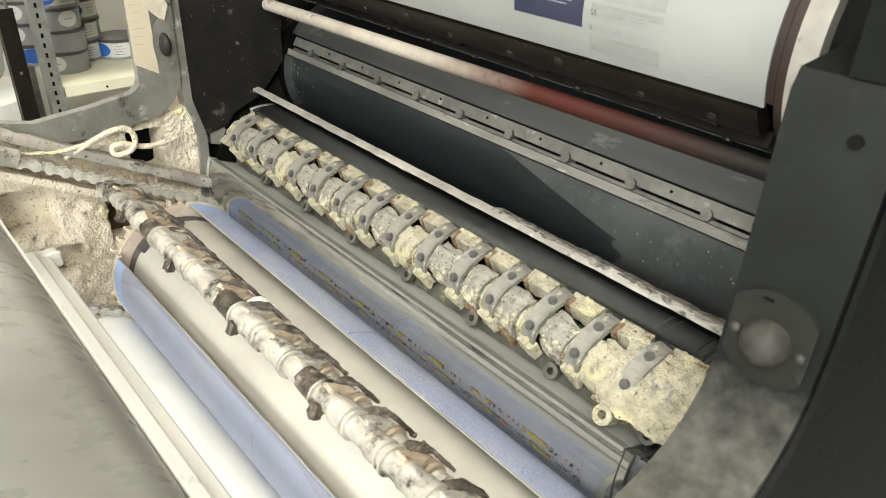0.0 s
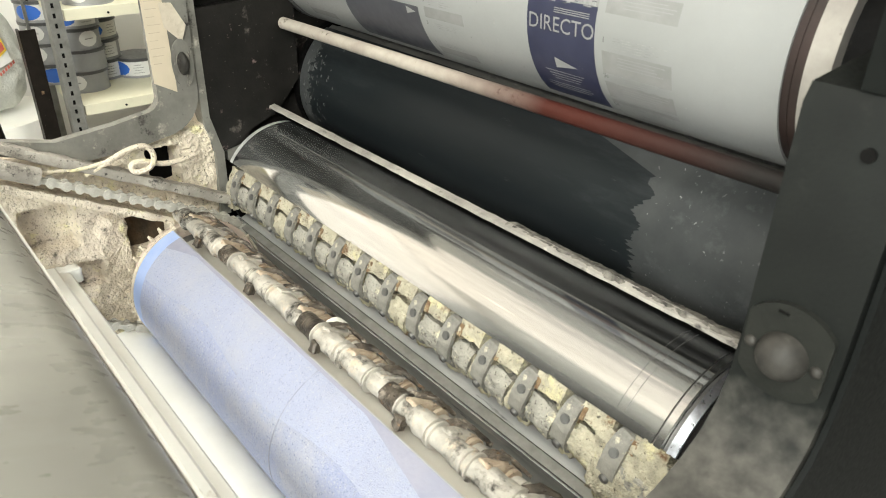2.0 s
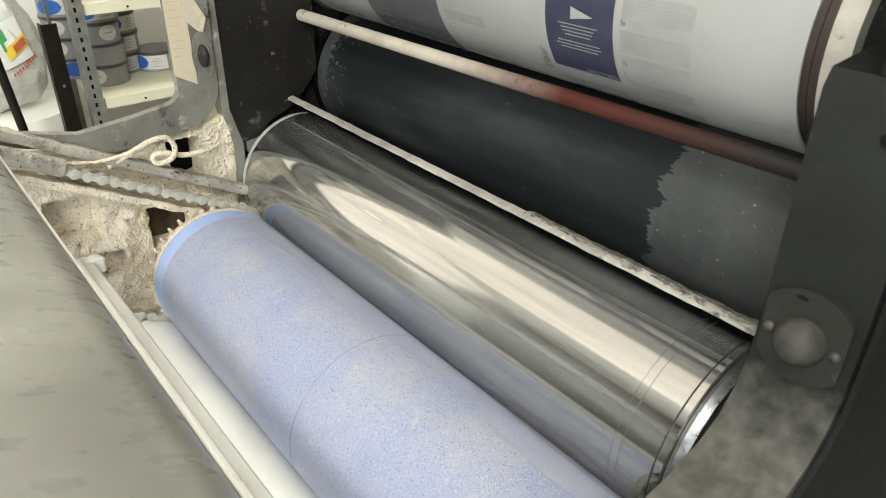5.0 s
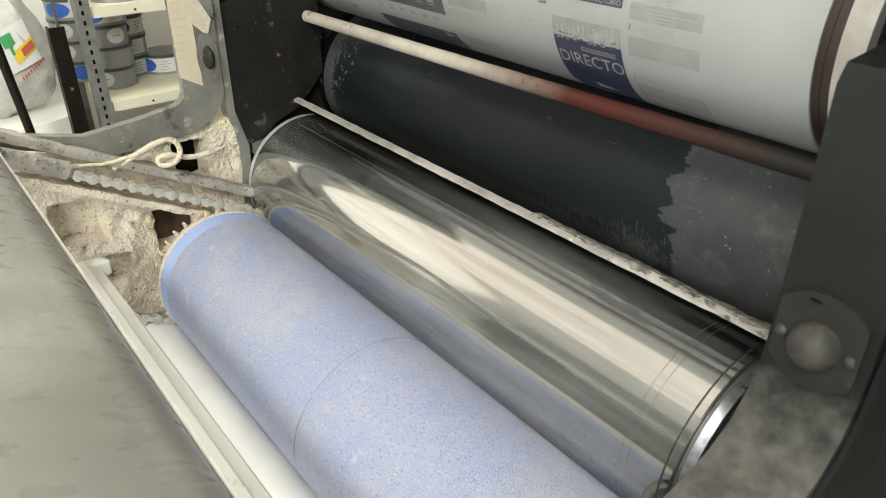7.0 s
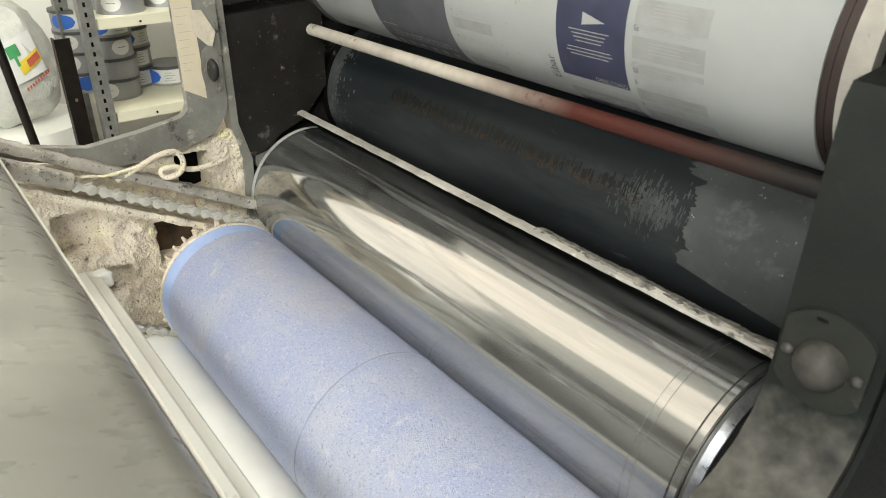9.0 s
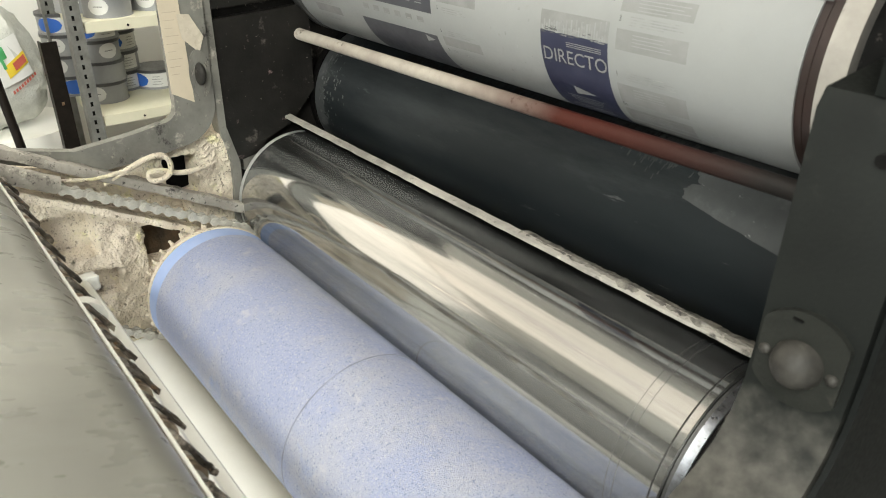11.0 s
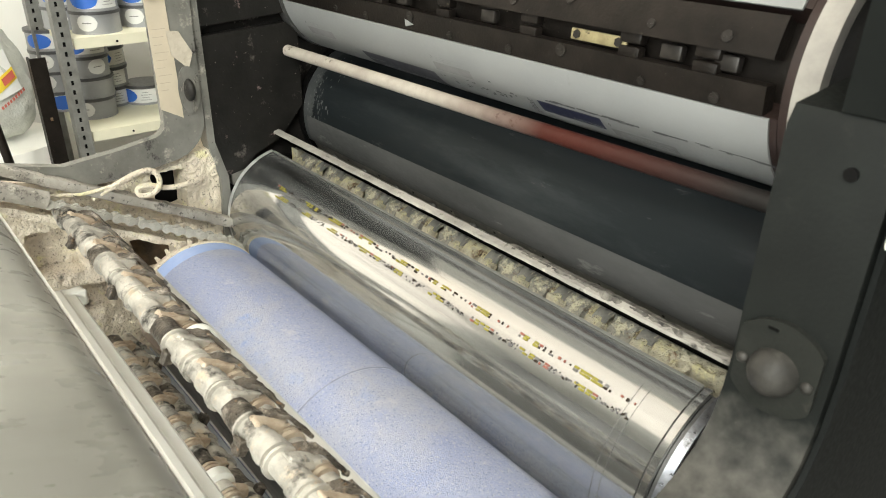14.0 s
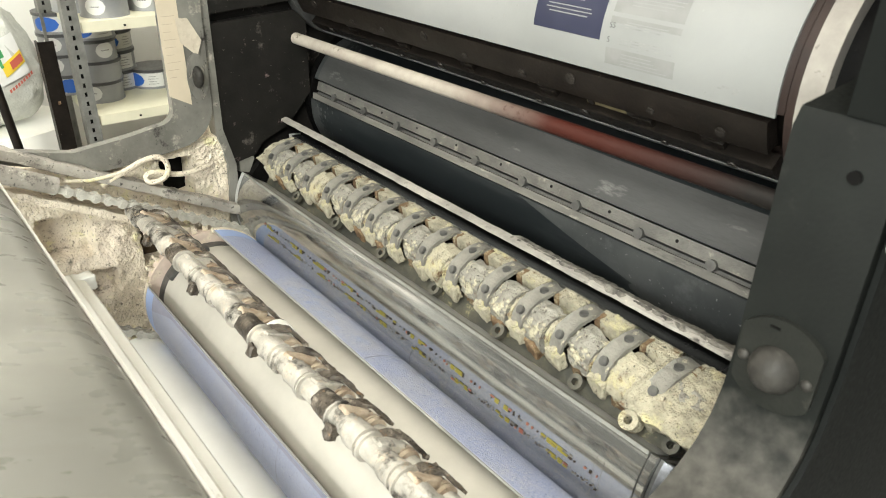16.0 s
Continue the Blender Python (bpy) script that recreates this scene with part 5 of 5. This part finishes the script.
slotted_post(shelf, -0.103, 0.006, FLOOR, 1.0)
slotted_post(shelf, -0.103, -0.250, FLOOR, 1.0)
slotted_post(shelf, 0.50, 0.004, FLOOR, 1.0)
slotted_post(shelf, 0.50, -0.250, FLOOR, 1.0)
for z in (-0.40, -0.078, 0.158, 0.46):
    bm = box(-0.27, 0.0, -0.082, 0.52, z, z + 0.004)
    add_box(bm, -0.003, 0.0, -0.082, 0.52, z - 0.022, z + 0.0)
    add_box(bm, -0.27, -0.003, -0.082, -0.079, z - 0.022, z)
    b = part("shelf_board", bm, SHELF, shelf, "cream enamelled shelf board")
    for y in (0.02, 0.27):
        part("bolt", rod((0.0, y, z - 0.012), (0.002, y, z - 0.012), 0.003, 8), BLACK, b)


def ink_tin(r, h, kind):
    c = thing("ink_tin", "grey round printing ink tin with a blue and white label" if kind else "grey round printing ink tin with a pale oval label", "ink tin", group="ink tins on the shelf")
    bm = rod((0, 0, 0.002), (0, 0, h - 0.006), r * 0.97, 40)
    add_rod(bm, (0, 0, 0), (0, 0, 0.003), r, 40)
    part("can", bm, TIN, c)
    bm = rod((0, 0, h - 0.008), (0, 0, h), r * 1.02, 40)
    part("lid", bm, TIN_DARK, c, "dark tin lid")

    def wrap(a0, a1, z0, z1, rr, oval=False):
        bm = bmesh.new()
        n = 12
        vs = []
        for i in range(n + 1):
            a, u = radians(a0 + (a1 - a0) * i / n), 2 * i / n - 1
            k = math.sqrt(max(0.0, 1 - u * u)) if oval else 1.0
            zc, zh = (z0 + z1) / 2, (z1 - z0) / 2 * max(k, 0.03)
            vs.append([bm.verts.new((rr * math.cos(a), rr * math.sin(a), z)) for z in (zc - zh, zc + zh)])
        for p, q in zip(vs, vs[1:]):
            bm.faces.new((p[0], q[0], q[1], p[1]))
        return bm
    if kind:
        part("label", wrap(-58, 44, h * 0.12, h * 0.82, r * 0.978), LABEL_WHITE, c, "white paper label")
        part("label_patch", wrap(-76, -8, h * 0.12, h * 0.82, r * 0.986, True), LABEL_BLUE, c, "blue printed oval")
        for i in range(4):
            part("print", wrap(2 + 3 * (i % 2), 30 - 6 * (i % 2), h * (0.26 + 0.13 * i), h * (0.285 + 0.13 * i), r * 0.986), MID, c)
    else:
        part("label", wrap(-52, -2, h * 0.14, h * 0.86, r * 0.978, True), LABEL_WHITE, c, "white oval label")
        part("print", wrap(-38, -16, h * 0.48, h * 0.52, r * 0.984), MID, c)
    return c


TIN_R, TIN_H = 0.0605, 0.0555
proto = [ink_tin(TIN_R, TIN_H, 0), ink_tin(TIN_R, TIN_H, 1)]
rng = random.Random(8)
first = {0: True, 1: True}


def put_tin(kind, x, y, z, turn):
    m = pose(x, y, z, 0, 0, turn)
    if first[kind]:
        first[kind] = False
        proto[kind].matrix_basis = m
        return proto[kind]
    return copy_thing(proto[kind], m)


Z1 = -0.074
for i in range(4):
    put_tin(1 if i in (3,) else 0, -1.065, -0.026 + 0.004 * (i % 2), Z1 + i * (TIN_H + 0.0005), rng.uniform(-18, 18) - (55 if i == 1 else 0) + (25 if i == 2 else 0))
    put_tin(1 if i in (0, 3) else 0, -1.192, -0.072, Z1 + i * (TIN_H + 0.0005), rng.uniform(-20, 20) + (10 if i == 0 else 0))
    put_tin(1, -1.160, 0.046, Z1 + i * (TIN_H + 0.0005), rng.uniform(-10, 30))
put_tin(1, -1.125, 0.140, Z1, -34)
for x, y in ((-1.0, 0.02), (-1.04, 0.16), (-1.02, -0.10)):
    put_tin(0, x, y, -0.396, 20)
for x, y in ((-0.98, 0.0), (-1.09, -0.04), (-1.02, 0.13)):
    put_tin(0, x, y, 0.162, -10)
    put_tin(1, x, y, 0.162 + TIN_H, 5)

post = thing("steel_post", "dark rusty angle iron post leaning beside the shelf", "post")
bm = bmesh.new()
add_box(bm, -0.875, -0.870, -0.190, -0.158, FLOOR, 0.132)
add_box(bm, -0.90, -0.870, -0.194, -0.190, FLOOR, 0.132)
part("angle", bm, CLAMP, post)
part("rust_spot", box(-0.8699, -0.869, -0.178, -0.172, -0.02, -0.012), RUST, post)
bar = solo("pry_bar", rod((-0.5, -0.265, -0.85), (-0.5, -0.364, 0.32), 0.0085, 12), CLAMP, "dark steel bar leaning by the wall", "steel bar")


def sack():
    c = thing("sack", "white woven plastic sack with green, yellow and red print", "sack", (-1.03, -0.300, 0.070))
    c.rotation_euler = (radians(12), 0, 0)
    bm = bmesh.new()
    bmesh.ops.create_icosphere(bm, subdivisions=4, radius=1)
    for v in bm.verts:
        p = v.co.copy()
        k = 1 - 0.18 * max(0, p.z)
        v.co = Vector((p.x * 0.09 * k, math.copysign(abs(p.y) ** 0.8, p.y) * 0.125 * k, math.copysign(abs(p.z) ** 0.75, p.z) * 0.165))
        v.co += p * 0.014 * noise.fractal(p * 2.6, 1, 2, 3)
    part("bag", bm, SACK, c)

    def badge(name, y0, y1, z0, z1, mat, lift, slant=0.12):
        bm = bmesh.new()
        n = 6
        vs = []
        for i in range(n + 1):
            row = []
            for j in range(n + 1):
                y, z = y0 + (y1 - y0) * i / n, z0 + (z1 - z0) * j / n + slant * (y0 + (y1 - y0) * i / n)
                q = max(0.02, 1 - abs(y / 0.13) ** 2.4 - abs(z / 0.175) ** 2.6)
                row.append(bm.verts.new((0.092 * q ** 0.5 + lift, y, z)))
            vs.append(row)
        for i in range(n):
            for j in range(n):
                bm.faces.new((vs[i][j], vs[i + 1][j], vs[i + 1][j + 1], vs[i][j + 1]))
        part(name, bm, mat, c)
    badge("print_field", 0.0, 0.085, -0.05, 0.05, LABEL_WHITE, 0.004)
    badge("green_patch", 0.018, 0.045, 0.010, 0.038, GREEN, 0.006)
    badge("green_stem", 0.028, 0.035, -0.012, 0.010, GREEN, 0.006)
    badge("yellow_band", 0.030, 0.085, -0.042, -0.012, YELLOW, 0.006, 0.35)
    badge("red_patch", 0.050, 0.082, -0.036, -0.018, RED, 0.008, 0.35)
    for k in range(9):
        badge("red_print", 0.022 + k * 0.0078, 0.0272 + k * 0.0078, -0.078, -0.070, RED, 0.005, 0.35)


sack()
solo("white_bin", rod((-1.05, -0.285, FLOOR), (-1.05, -0.285, -0.095), 0.16, 40), WHITE, "white round bin under the sack", "bin")

# ---- room ----
tagged(solo("floor", box(-1.45, 3.2, -2.70, 2.6, FLOOR - 0.1, FLOOR), CONCRETE, "worn grey painted floor", "floor"), kind="structure")
tagged(solo("wall_west", box(-1.55, -1.45, -2.70, 2.6, FLOOR, CEIL), WALL, "white painted wall behind the shelf", "wall"), kind="structure")
# Unseen walls, kept dark so they bounce and mirror little light.
tagged(solo("wall_east", box(3.2, 3.3, -2.70, 2.6, FLOOR, CEIL), DIM, "unseen wall kept dark grey to limit bounced light", "wall"), kind="structure")
tagged(solo("wall_north", box(-1.55, 3.3, 2.6, 2.7, FLOOR, CEIL), DIM, "unseen wall kept dark grey to limit bounced light", "wall"), kind="structure")
tagged(solo("wall_south", box(-1.55, 3.3, -2.80, -2.70, FLOOR, CEIL), DIM, "unseen wall kept dark grey to limit bounced light", "wall"), kind="structure")
tagged(solo("ceiling", box(-1.55, 3.3, -2.80, 2.7, CEIL, CEIL + 0.1), WALL, "white painted ceiling", "ceiling"), kind="structure")


# ---- what moves ----
def motions():
    times = sorted(TURNS)
    for ob, way, (y, z) in MOVING:
        k = R / RD if ob == delivery_drum else 1.0
        walk(ob, [(t, pose(0, y, z, way * k * TURNS[t])) for t in times])
    for ob, back in BARS:
        walk(ob, [(t, chain_pose(RC * radians(TURNS[t] * R / RD - back), 0) @ pose(0, 0, -0.012)) for t in times])
    for ob, s in LINKS:
        walk(ob, [(t, chain_pose(s + RC * radians(TURNS[t] * R / RD), CHAIN_X)) for t in times])


motions()
